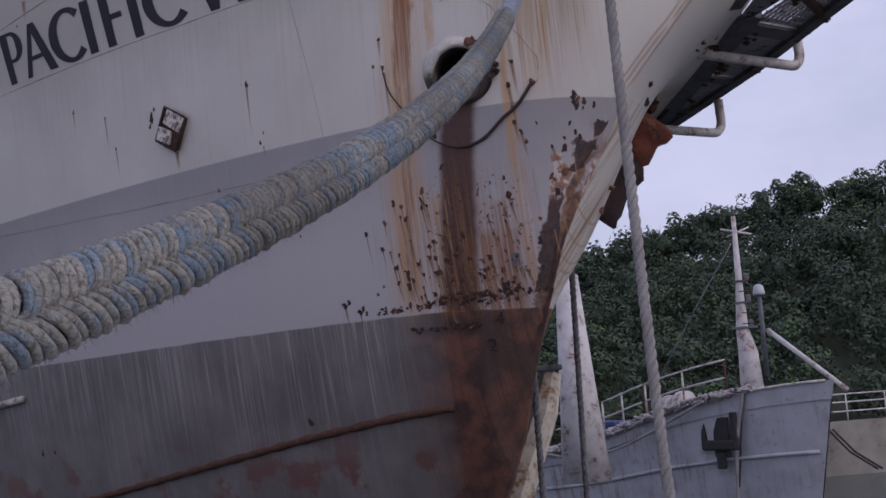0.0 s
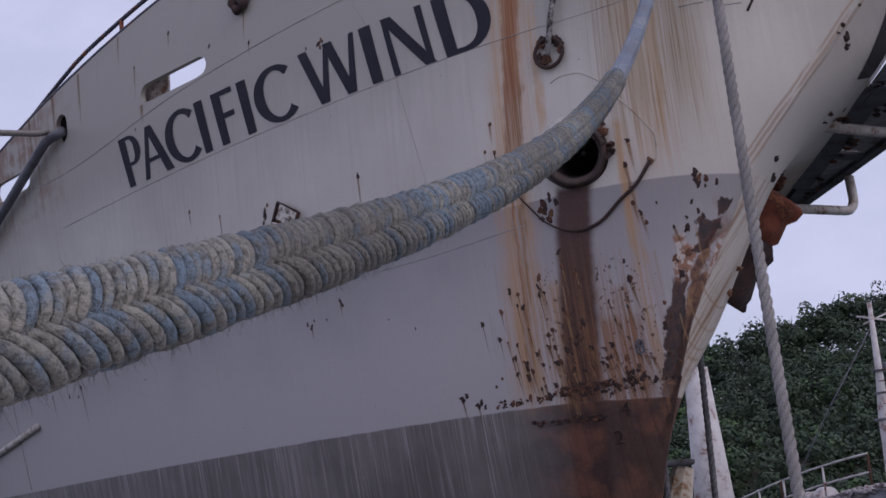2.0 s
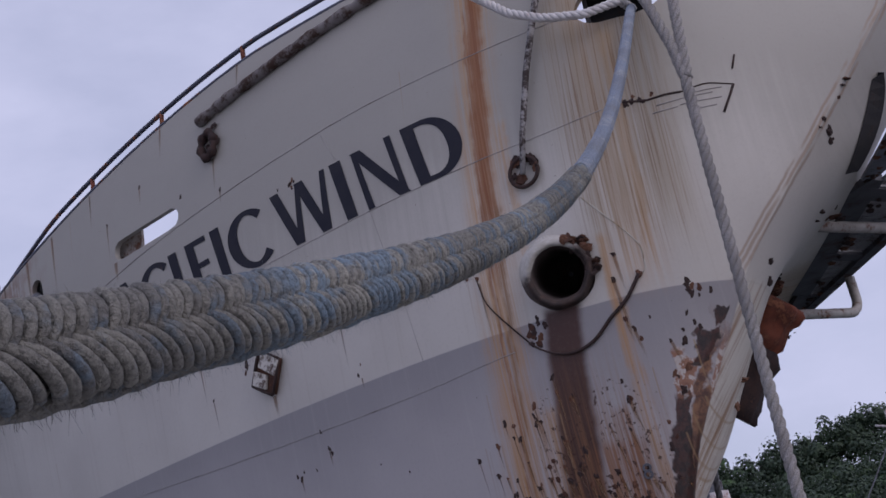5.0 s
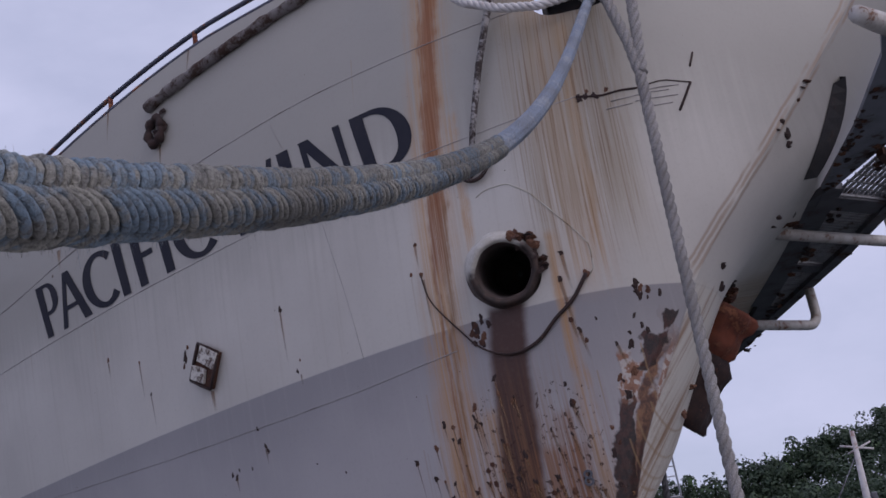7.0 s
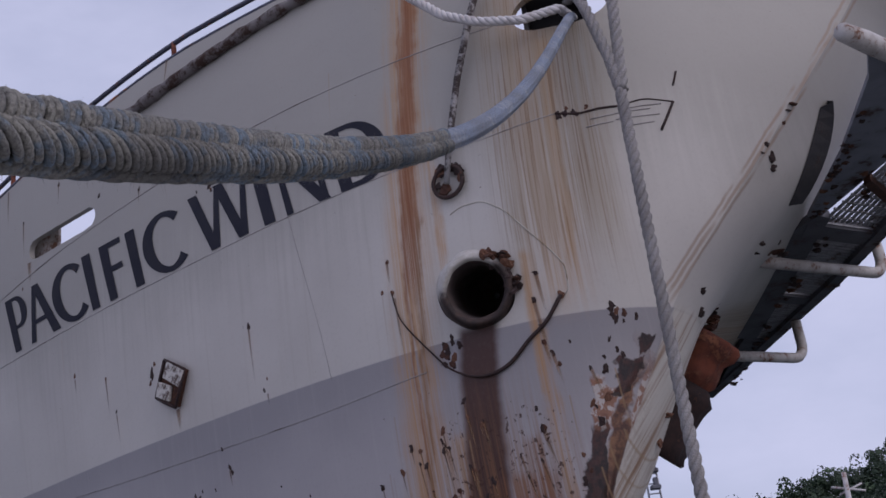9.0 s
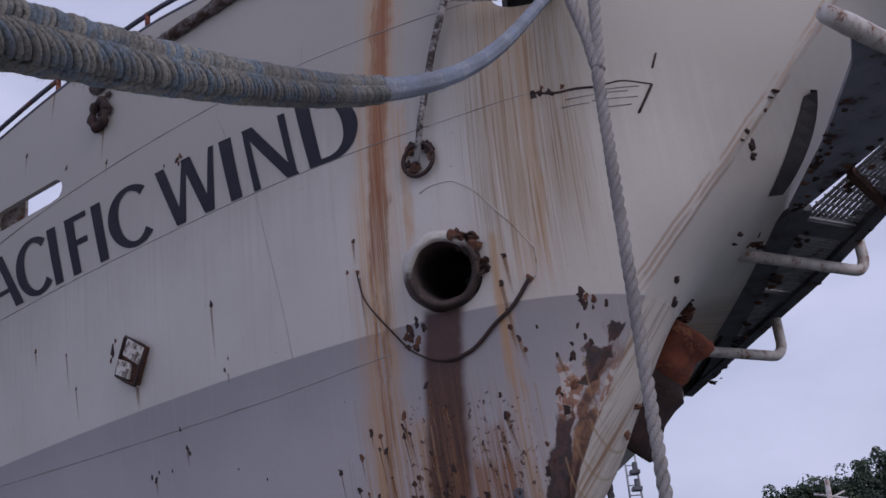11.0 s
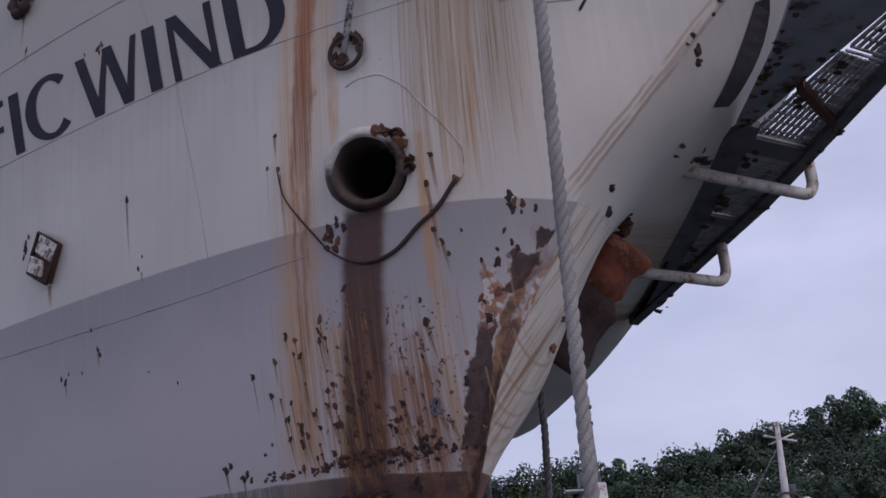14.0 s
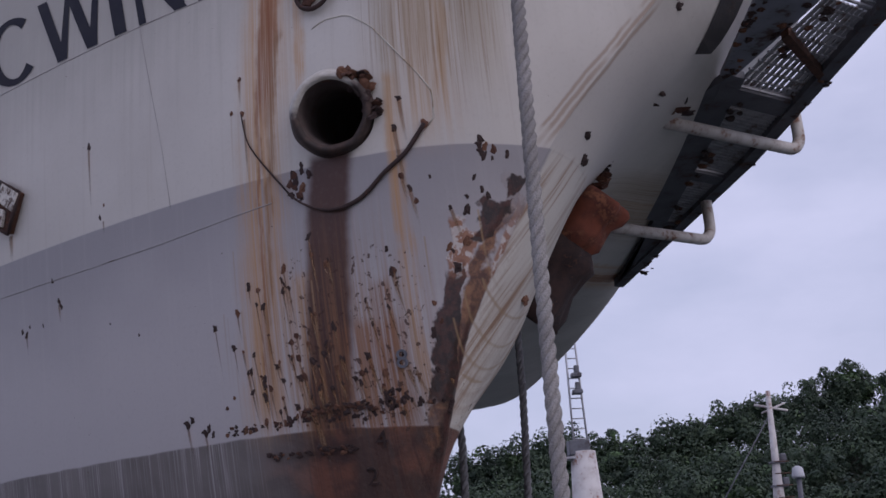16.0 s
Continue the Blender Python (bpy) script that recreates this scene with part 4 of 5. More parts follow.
# the small step box on the plating
def step_box():
    m = hull_frame(3.17, 4.12) @ Matrix.Rotation(radians(-30), 4, "Z") @ Matrix.Scale(0.86, 4)
    pale = worn("step_paint", (0.6, 0.57, 0.52), (0.45, 0.42, 0.38), (0.07, 0.035, 0.025), 0.55, 22.0)
    bm = bmesh.new()
    bm_box(bm, (0, 0, 0.02), (0.3, 0.33, 0.04), bevel=0.006)
    back = part("step_box", bm, RUST, ship, "rust-edged steel step box with pale plates")
    back.matrix_basis = m
    for c, s, r in (((0.03, 0.09, 0.055), (0.25, 0.15, 0.03), -4), ((-0.05, -0.085, 0.055), (0.19, 0.13, 0.03), 3)):
        bm = bmesh.new()
        bm_box(bm, (0, 0, 0), s, bevel=0.006)
        for v in bm.verts:
            v.co.x += 0.006 * math.sin(v.co.y * 90)
        pl = part("step_plate", bm, pale, back, "pale chipped plate")
        pl.matrix_basis = Matrix.Translation(c) @ Matrix.Rotation(radians(r), 4, "Z")
    for a, b in (((-0.15, -0.17), (-0.15, 0.17)), ((0.15, -0.17), (0.15, 0.17)), ((-0.15, 0.17), (0.15, 0.17)), ((-0.15, -0.17), (0.15, -0.17))):
        tube("step_edge", [Vector((*a, 0.05)), Vector(((a[0] + b[0]) / 2 + 0.004, (a[1] + b[1]) / 2, 0.055)), Vector((*b, 0.05))], [0.012, 0.015, 0.012], DARKRUST, back)


step_box()
lump(3.42, 4.27, 0.035, 2.0), lump(3.38, 4.33, 0.024), lump(3.45, 4.2, 0.02, 2.0)


# the torn fender strip below the rail, and the lug at its end
def fender_strip():
    pts = resample([on_hull(x, z, 0.03)[0] for x, z in ((3.64, 6.49), (3.31, 6.545), (2.79, 6.61), (2.32, 6.67), (1.88, 6.72), (1.2, 6.76), (0.6, 6.78))], 0.04)
    radii = [0.045 + 0.016 * noise.noise(Vector((k * 0.33, 0, 0))) + 0.008 * LRNG.random() for k in range(len(pts))]
    tube("fender_strip", pts, radii, worn("strip_rust", (0.2, 0.18, 0.18), (0.08, 0.06, 0.055), (0.05, 0.025, 0.018), 0.6, 9.0, 0.9), ship, "torn rusted strip below the bulwark rail", seg=9)


fender_strip()
lug = hull_frame(3.52, 6.22)
bm = bmesh.new()
pts = [lug @ Vector((0.085 * math.cos(2 * PI * k / 20), 0.115 * math.sin(2 * PI * k / 20), 0.04)) for k in range(21)]
tube_rings(bm, pts, [0.035 + 0.012 * math.sin(k * 1.9) for k in range(21)], 8)
part("lug", bm, DARKRUST, ship, "corroded lug ring", smooth=True)
for k in range(8):
    lump(3.52 + LRNG.uniform(-0.1, 0.1), 6.3 + LRNG.uniform(-0.12, 0.14), LRNG.uniform(0.03, 0.05), 1.0, lift=0.02)

# handrail along the bulwark
def handrail():
    pts, posts = [], []
    for k in range(46):
        x = 0.6 + 0.24 * k
        p, n = on_hull(x, sheer(x) - 0.01, -0.03)
        top = p + Vector((0, 0, 0.145 - 0.0 * x)) if x < 6.0 else p + Vector((0, 0, 0.145 * max(0.12, 1 - (x - 6.0) / 1.2)))
        pts.append(top)
    tube("handrail", pts, 0.021, RAILBLUE, ship, "blue-grey handrail with rust", seg=8)
    tube("rail_cap", [on_hull(0.6 + 0.24 * k, sheer(0.6 + 0.24 * k) - 0.004, -0.012)[0] for k in range(50)], 0.02, RAILBLUE, ship, "worn bulwark capping")
    for x in (0.9, 2.05, 3.15, 4.2, 5.28):
        p, n = on_hull(x, sheer(x) - 0.02, -0.03)
        tube("rail_post", [p, p + Vector((0, 0, 0.165))], 0.022, ORANGERUST, ship, "orange rusted stanchion", seg=7)


handrail()
p, n = on_hull(4.98, 5.8, -0.12)
bm = bmesh.new()
bm_box(bm, (0, 0, 0), (0.5, 0.03, 0.7), bevel=0.004)
br = part("bulwark_bracket", bm, worn("bracket_paint", (0.4, 0.36, 0.33), (0.25, 0.22, 0.2), (0.14, 0.06, 0.03), 0.5, 8.0), ship, "rusty plate inside the bulwark slot")
br.matrix_basis = Matrix.Translation(p) @ Matrix.Rotation(math.atan2(n.y, n.x) + PI / 2 + 0.15, 4, "Z")

# draught marks down the bow
def digit(ch, x, z, h=0.1):
    cu = bpy.data.curves.new("mark", "FONT")
    cu.body, cu.size, cu.extrude = ch, h * 1.4, 0.006
    cu.align_x = "CENTER"
    tmp = new("mark_text", cu)
    bpy.context.view_layer.update()
    me = bpy.data.meshes.new_from_object(tmp.evaluated_get(bpy.context.evaluated_depsgraph_get()))
    bpy.data.objects.remove(tmp)
    me.materials.clear()
    me.materials.append(STEELGREY if ch == "8" else DARKRUST)
    ob = new("draught_mark", me)
    ob.parent = ship
    m = hull_frame(x, z)
    ob.matrix_basis = m @ Matrix.Translation((0, -h / 2, 0.006))
    return tagged(ob, "welded draught mark " + ch)


digit("8", 0.585, 2.69), digit("6", 0.69, 2.50), digit("4", 0.79, 2.30), digit("2", 0.89, 2.12)
for k in range(14):
    lump(0.68 + LRNG.gauss(0, 0.03), 2.5 + LRNG.gauss(0, 0.04), LRNG.uniform(0.015, 0.03))
    lump(0.5 + LRNG.uniform(0, 0.12), 2.46 + LRNG.gauss(0, 0.02), LRNG.uniform(0.012, 0.03))

# ---- port side: platform, brackets, second hawse pipe ----
PZ = 4.7


def slab(name, pts, z0, z1, material, parent, label=""):
    bm = bmesh.new()
    lo = [bm.verts.new((x, y, z0)) for x, y in pts]
    hi = [bm.verts.new((x, y, z1)) for x, y in pts]
    bm.faces.new(lo[::-1]), bm.faces.new(hi)
    for k in range(len(pts)):
        j = (k + 1) % len(pts)
        bm.faces.new((lo[k], lo[j], hi[j], hi[k]))
    bmesh.ops.recalc_face_normals(bm, faces=bm.faces)
    return part(name, bm, material, parent, label)


def outer(x):
    return -(2.767 + 0.4617 * x) if x > 1.46 else -(2.66 + 0.535 * x)


def inner(x):
    return -(1.88 + 0.66 * x) if x > 0.36 else -(2.0 + 0.327 * x)


def platform():
    pf = empty("side_platform", None, "", "")
    pf.parent = ship
    # edge beam, end plates and cross beams
    slab("edge_beam", [(-1.5, outer(-1.5) + 0.12), (-1.5, outer(-1.5)), (1.46, outer(1.46)), (4.9, outer(4.9)), (4.9, outer(4.9) + 0.12), (1.46, outer(1.46) + 0.12)], PZ - 0.02, PZ + 0.14, DECKGREY, pf, "dark rusted edge beam")
    for x0, x1 in ((-1.5, -1.42), (0.5, 0.72), (1.86, 2.02), (3.0, 4.9)):
        slab("cross_beam", [(x0, inner(x0) + 0.1), (x0, outer(x0) + 0.1), (x1, outer(x1) + 0.1), (x1, inner(x1) + 0.1)], PZ, PZ + 0.08, DECKGREY, pf, "dark steel plate under the platform")
    slab("cross_beam", [(-0.3, inner(-0.3) + 0.02), (0.02, outer(0.02) + 0.1), (0.1, outer(0.1) + 0.1), (-0.22, inner(-0.22) + 0.02)], PZ - 0.03, PZ + 0.05, RUST, pf)
    slab("inner_beam", [(0.36, inner(0.36) + 0.05), (0.36, inner(0.36) - 0.08), (3.0, inner(3.0) - 0.06), (3.0, inner(3.0) + 0.75), (1.0, inner(1.0) + 0.4)], PZ + 0.005, PZ + 0.06, DECKGREY, pf, "rusted plate along the hull")
    # gratings: bars both ways
    for x0, x1, across in ((-1.42, -0.75, 0.11), (-0.7, 0.5, 0.11), (0.72, 1.86, 0.05), (2.02, 3.0, 0.05)):
        bm = bmesh.new()
        y0, y1 = min(outer(x0), outer(x1)) + 0.05, max(inner(x0), inner(x1)) - 0.05
        n = int((x1 - x0) / across)
        for k in range(n + 1):
            x = x0 + (x1 - x0) * k / n
            bm_box(bm, (x, (inner(x) + outer(x)) / 2, PZ + 0.03), (0.016, inner(x) - outer(x) - 0.1, 0.014))
        span = inner(x0) - outer(x0)
        for k in range(1, int(span / 0.042)):
            f = k * 0.042 / span
            ya, yb = inner(x0) + (outer(x0) - inner(x0)) * f, inner(x1) + (outer(x1) - inner(x1)) * f
            bm_box(bm, ((x0 + x1) / 2, (ya + yb) / 2, PZ + 0.035), (x1 - x0 + 0.02, 0.027, 0.012), rot=Matrix.Rotation(math.atan2(yb - ya, x1 - x0), 3, "Z"))
        ob = part("grating", bm, GRATE, pf, "steel bar grating")
    # rust scale on the edges
    for k in range(60):
        x = LRNG.uniform(-1.4, 4.5)
        on_edge = LRNG.random() < 0.35
        ob = new("rust_lump", LRNG.choice(LUMPS))
        ob.parent = pf
        ob.matrix_basis = Matrix.Translation((x, (outer(x) + LRNG.uniform(0, 0.06)) if on_edge else inner(x) - LRNG.uniform(0.05, 0.18), PZ - 0.01)) @ Matrix.Scale(LRNG.uniform(0.015, 0.045), 4)
    return pf


platform()


def bracket(x, z, y_in, y_out, tall, label):
    """A pipe that stands out from the hull and turns up outside the platform."""
    r = 0.15
    pts = [(x - 0.05, y_in, z), (x, (y_in + y_out) / 2, z + 0.03), (x + 0.03, y_out + r, z + 0.05)]
    for k in range(1, 7):
        a = k / 6 * PI / 2
        pts.append((x + 0.03 + 0.02 * k / 6, y_out + r - r * math.sin(a), z + 0.05 + r - r * math.cos(a)))
    pts.append((x + 0.06, y_out, z + 0.05 + r + tall))
    tube("bracket_pipe", pts, 0.045, WHITEPIPE, ship, label, seg=10)


bracket(0.79, 4.47, -1.75, -3.24, 0.2, "white pipe bracket with rust at its bend")
bracket(1.95, 4.13, -2.1, -3.42, 0.2, "white pipe bracket with rust at its bend")
tube("bracket_pipe", [(-1.64, -0.2, 4.72), (-1.62, -0.4, 4.71), (-1.53, -0.95, 4.71), (-1.4, -1.8, 4.73)], [0.05, 0.06, 0.055, 0.055], WHITEPIPE, ship, "white pipe at the platform's fore end")

# port anchor stowed against the flare: an orange-rusted drum over a dark flared foot
PH, FOOT = Vector((0.73, -1.18, 3.84)), Vector((1.19, -0.85, 3.2))
drum_m = (FOOT - PH).to_track_quat("Z", "Y").to_matrix().to_4x4()
drum_m.translation = PH
lathe("anchor_drum", [(0.02, -0.03), (0.15, -0.02), (0.175, 0.01), (0.17, 0.08), (0.14, 0.14), (0.165, 0.22), (0.17, 0.3), (0.12, 0.38)], drum_m, ORANGERUST, ship, "orange-rusted stowed anchor head", wav=0.3)
lathe("anchor_foot", [(0.11, 0.3), (0.17, 0.36), (0.2, 0.42), (0.17, 0.5), (0.2, 0.62), (0.24, 0.76), (0.255, 0.86), (0.24, 0.88), (0.14, 0.85), (0.02, 0.84)], drum_m, DARKRUST, ship, "dark flared foot of the stowed anchor", wav=0.32)
for k in range(16):
    ob = new("rust_lump", LRNG.choice(LUMPS))
    ob.parent = ship
    ob.matrix_basis = Matrix.Translation(PH + Vector((LRNG.uniform(-0.03, 0.05), -0.006 * k + 0.03 * LRNG.random(), 0.08 + 0.016 * k))) @ Matrix.Scale(0.055 - 0.0022 * k, 4)

# ---- lines at the fairlead ----
laid("hanging_rope", [(1.587, 6.693, 4.95), (1.56, 6.73, 5.2), (1.5, 6.85, 5.6), (1.47, 7.0, 5.85), (1.46, 7.2, 5.9)], 0.036, 0.22, PALEROPE, "pale rope leg led up to the bow fairlead", "rope")
laid("hanging_rope", [(1.6, 6.69, 4.95), (1.62, 6.72, 5.2), (1.66, 6.78, 5.7), (1.7, 6.85, 6.2), (1.74, 6.95, 6.7)], 0.036, 0.22, PALEROPE, "pale rope leg led up to the bow rail", "rope")
lift_pts = [on_hull(x, z, l)[0] for x, z, l in ((0.02, 5.78, -0.1), (0.07, 5.74, 0.08), (0.22, 5.67, 0.14), (0.42, 5.72, 0.18), (0.62, 5.85, 0.2), (0.9, 6.15, 0.25), (1.2, 6.6, 0.2), (1.3, 6.95, 0.0))]
laid("slack_rope", [SHIP @ p for p in resample(lift_pts, 0.05)], 0.032, 0.14, worn("white_fibre", (0.62, 0.6, 0.6), (0.5, 0.47, 0.46), (0.4, 0.3, 0.3), 0.2, 14.0, 0.95), "white frayed rope slung below the fairlead", "rope")

fl = hull_frame(0.1, 5.82)
bm = bmesh.new()
bm_box(bm, (0, 0.0, -0.3), (0.42, 0.34, 0.04))
bm_box(bm, (0, 0.17, -0.18), (0.42, 0.03, 0.24))
bm_box(bm, (0, -0.17, -0.18), (0.42, 0.03, 0.24))
bm_box(bm, (0.2, 0.0, -0.2), (0.03, 0.34, 0.2))
bm_box(bm, (-0.2, 0.0, -0.2), (0.03, 0.34, 0.2))
fc = part("fairlead_casing", bm, BLACK, ship, "dark fairlead casing in the bow")
fc.matrix_basis = fl


eye_case = hull_frame(6.37, 5.89)
bm = bmesh.new()
bm_box(bm, (0, 0, -0.16), (0.3, 0.4, 0.04))
for sx, sy, w, h in ((0.14, 0, 0.03, 0.4), (-0.14, 0, 0.03, 0.4), (0, 0.19, 0.3, 0.03), (0, -0.19, 0.3, 0.03)):
    bm_box(bm, (sx, sy, -0.1), (w, h, 0.1))
part("eye_casing", bm, BLACK, ship, "dark casing behind the bulwark eye").matrix_basis = eye_case
tube("bent_bar", resample([on_hull(x, z, l)[0] for x, z, l in ((6.3, 5.84, 0.03), (6.55, 5.8, 0.09), (7.15, 5.53, 0.09), (8.05, 5.19, 0.08), (8.5, 5.0, 0.03))], 0.1), 0.05, STEELGREY, ship, "blue-grey bar below the bulwark eye")


# rust runs below the scale: thin stains that fade out downward
def stain_material():
    g = Graph("rust_run", 0.8)
    uv = g.n.new("ShaderNodeSeparateXYZ")
    g.l.new(g.tc.outputs["UV"], uv.inputs[0])
    u, v = uv.outputs[0], uv.outputs[1]
    n = g.noise(30.0, 4.0)
    a = g.mul(g.step(g.math("ABSOLUTE", g.sub(u, 0.5)), 0.5, 0.12), g.step(g.add(v, g.mul(g.sub(n, 0.5), 0.3)), 0.05, 0.9))
    col = g.mix(g.step(v, 0.3, 1.0), (0.38, 0.25, 0.14), (0.26, 0.12, 0.05))
    g.put(g.bsdf, "Alpha", g.mul(a, 0.55))
    return g.done(col)


STAIN = stain_material()


def run_down(x, z, width, length):
    bm = bmesh.new()
    uvl = bm.loops.layers.uv.new("UVMap")
    rows, prev, n = [], None, 7
    for k in range(n):
        f = k / (n - 1)
        w = width * 0.55 * (1 - 0.5 * f)
        cur = [bm.verts.new(on_hull(x + sx * w, z - f * length, 0.0025)[0]) for sx in (0.5, -0.5)]
        rows.append(cur)
    for k in range(n - 1):
        f = bm.faces.new((rows[k][0], rows[k + 1][0], rows[k + 1][1], rows[k][1]))
        for l, (a, b) in zip(f.loops, ((0, k), (0, k + 1), (1, k + 1), (1, k))):
            l[uvl].uv = (a, 1 - b / (n - 1))
    part("rust_run", bm, STAIN, ship)


RRNG = random.Random(8)
for x, z, w, l in ((2.35, 4.3, 0.05, 0.5), (4.0, 4.38, 0.05, 0.35), (3.17, 3.93, 0.12, 0.2), (3.91, 4.08, 0.04, 0.3), (4.42, 4.5, 0.05, 0.15), (1.17, 4.38, 0.05, 0.2), (1.15, 4.13, 0.04, 0.5),
                   (2.72, 3.38, 0.05, 0.14), (3.08, 3.25, 0.05, 0.14), (3.5, 6.1, 0.06, 0.35), (3.44, 5.78, 0.04, 0.14), (4.97, 5.7, 0.14, 0.22), (1.78, 2.48, 0.05, 0.2), (1.67, 2.42, 0.04, 0.14),
                   (0.33, 4.03, 0.05, 0.3), (0.37, 3.88, 0.05, 0.5), (0.38, 3.62, 0.04, 0.2), (0.36, 3.54, 0.04, 0.22), (0.25, 3.42, 0.03, 0.2), (6.9, 3.28, 0.07, 0.5), (7.6, 3.28, 0.06, 0.3),
                   (4.52, 6.25, 0.04, 0.2), (5.05, 6.1, 0.05, 0.4), (4.2, 6.75, 0.06, 0.4), (5.3, 6.5, 0.06, 0.4), (6.0, 6.35, 0.1, 0.7), (6.5, 6.3, 0.12, 0.8), (7.0, 6.2, 0.12, 0.8), (3.2, 6.85, 0.05, 0.3), (2.25, 3.8, 0.04, 0.1), (1.03, 2.44, 0.08, 0.3),
                   (0.58, 2.63, 0.05, 0.2), (0.66, 2.45, 0.06, 0.1), (0.5, 2.45, 0.06, 0.3)):
    run_down(x, z, w, l)
for x, z in DRIPS:
    run_down(x, z - 0.01, RRNG.uniform(0.016, 0.04), min(z - 2.4, RRNG.uniform(0.08, 0.35)))

# the grey plate between the hull and the gratings at the platform's fore end
def end_plate():
    hull_side = [(0.42, -2.03), (-0.48, -1.42), (-1.31, -0.77), (-1.64, -0.4)]
    slab("end_plate", hull_side + [(-1.5, -1.0), (-1.42, inner(-1.42)), (-0.36, inner(-0.36)), (0.36, inner(0.36))], PZ + 0.02, PZ + 0.05, PLATEGREY, ship, "blue-grey plate under the platform's fore end")
    for k in range(40):
        t = LRNG.random()
        x = 0.4 - 1.4 * t
        y = -2.05 + 0.72 * (0.42 - x) - 0.01 - 0.09 * LRNG.random() ** 2 if k < 28 else inner(x) + 0.02 + 0.05 * LRNG.random()
        ob = new("rust_lump", LRNG.choice(LUMPS))
        ob.parent = ship
        ob.matrix_basis = Matrix.Translation((x, y, PZ + 0.015)) @ Matrix.Rotation(LRNG.uniform(0, 3), 4, "Z") @ Matrix.Scale(LRNG.uniform(0.012, 0.032), 4)


end_plate()


# a sprung plate edge on the flare, dark behind
def sprung_plate():
    bm = bmesh.new()
    prev = None
    for k in range(9):
        t = k / 8
        z = 5.12 - 0.54 * t
        y = -1.39 + 0.05 * t
        w = 0.07 + 0.1 * math.sin(PI * t) ** 0.7 + 0.04 * t
        cur = [bm.verts.new(port_hull(y, z - 0.04, 0.004)), bm.verts.new(port_hull(y - w, z + 0.02, 0.05)), bm.verts.new(port_hull(y - w - 0.01, z + 0.02, -0.02))]
        if prev:
            for i in range(2):
                bm.faces.new((prev[i], prev[i + 1], cur[i + 1], cur[i]))
        prev = cur
    part("sprung_plate", bm, BLACK, ship, "dark gap along a sprung plate")


sprung_plate()
for y, z, r in ((-0.67, 5.02, 0.03), (-0.7, 4.98, 0.02), (-0.93, 4.69, 0.035), (-0.97, 4.64, 0.03), (-1.18, 4.32, 0.03), (-1.2, 4.28, 0.025), (-0.72, 4.75, 0.02), (-0.75, 4.7, 0.016), (-1.0, 4.9, 0.018), (-0.5, 3.9, 0.03), (-0.55, 3.8, 0.035), (-0.35, 3.2, 0.04), (-0.3, 3.05, 0.04)):
    p = port_hull(y, z, 0.0)
    ob = new("rust_lump", LRNG.choice(LUMPS))
    ob.parent = ship
    ob.matrix_basis = Matrix.Translation(p) @ Matrix.Rotation(LRNG.uniform(0, 3), 4, "Y") @ Matrix.Scale(r, 4)
# where the pipe bracket and its plate are welded on
for y, z in ((-1.72, 4.5), (-2.05, 4.2)):
    p = port_hull(y, z, 0.0)
    for k in range(9):
        ob = new("rust_lump", LRNG.choice(LUMPS))
        ob.parent = ship
        ob.matrix_basis = Matrix.Translation(p + Vector((LRNG.uniform(-0.1, 0.1), LRNG.uniform(-0.08, 0.06), LRNG.uniform(-0.1, 0.1)))) @ Matrix.Scale(LRNG.uniform(0.03, 0.06), 4)


# scratches and a torn weld below the fairlead, and a loose wire over the hawse pipe
def scratch(pts, r, material, name="scratch"):
    line = resample([on_hull(x, z, 0.002)[0] for x, z in pts], 0.05)
    tube(name, line, r, material, ship, seg=5)


scratch([(0.11, 5.03), (0.02, 5.0), (-0.06, 5.02), (-0.11, 5.02)], 0.008, DARKRUST)
scratch([(-0.11, 5.02), (-0.19, 5.06), (-0.26, 5.03)], 0.005, DARKRUST)
scratch([(-0.26, 5.03), (-0.235, 4.93), (-0.21, 4.84)], 0.009, DARKRUST)
scratch([(-0.285, 5.24), (-0.27, 5.14)], 0.007, DARKRUST)
for a, b, z in ((-0.02, -0.1, 4.95), (-0.09, -0.2, 4.97), (-0.1, -0.22, 4.93), (-0.13, -0.23, 5.0), (-0.12, -0.2, 4.88), (0.0, -0.09, 4.9)):
    scratch([(a, z), ((a + b) / 2, z + 0.012), (b, z + 0.02)], 0.004, SEAMPAINT)
for k in range(8):
    lump(0.1 - 0.03 * k * LRNG.random(), 5.02 + LRNG.gauss(0, 0.015), LRNG.uniform(0.015, 0.035))
scratch([(0.72, 4.55), (0.66, 4.585), (0.53, 4.58), (0.42, 4.48), (0.32, 4.31), (0.24, 4.16), (0.2, 4.05), (0.215, 3.91), (0.24, 3.87)], 0.0035, worn("wire_paint", (0.5, 0.48, 0.42), (0.35, 0.3, 0.22), (0.25, 0.14, 0.06), 0.3, 6.0), "loose_wire")
# chips of paint where the stem turns
for k in range(9):
    lump(0.1 + LRNG.gauss(0, 0.015), 3.78 - 0.012 * k, LRNG.uniform(0.012, 0.03), 1.6)
# flakes on the letters' upper edges
for k in range(6):
    lump(2.62 + LRNG.gauss(0, 0.03), 5.5 + LRNG.gauss(0, 0.03), LRNG.uniform(0.014, 0.03))

# ---- the grey vessel beyond, in its own axes: x aft of the bow, y to the side that is seen, z up ----
VESSEL = Matrix.Translation((11.86, 28.0, 0)) @ Matrix(((-0.42, -0.907, 0, 0), (0.907, -0.42, 0, 0), (0, 0, 1, 0), (0, 0, 0, 1)))


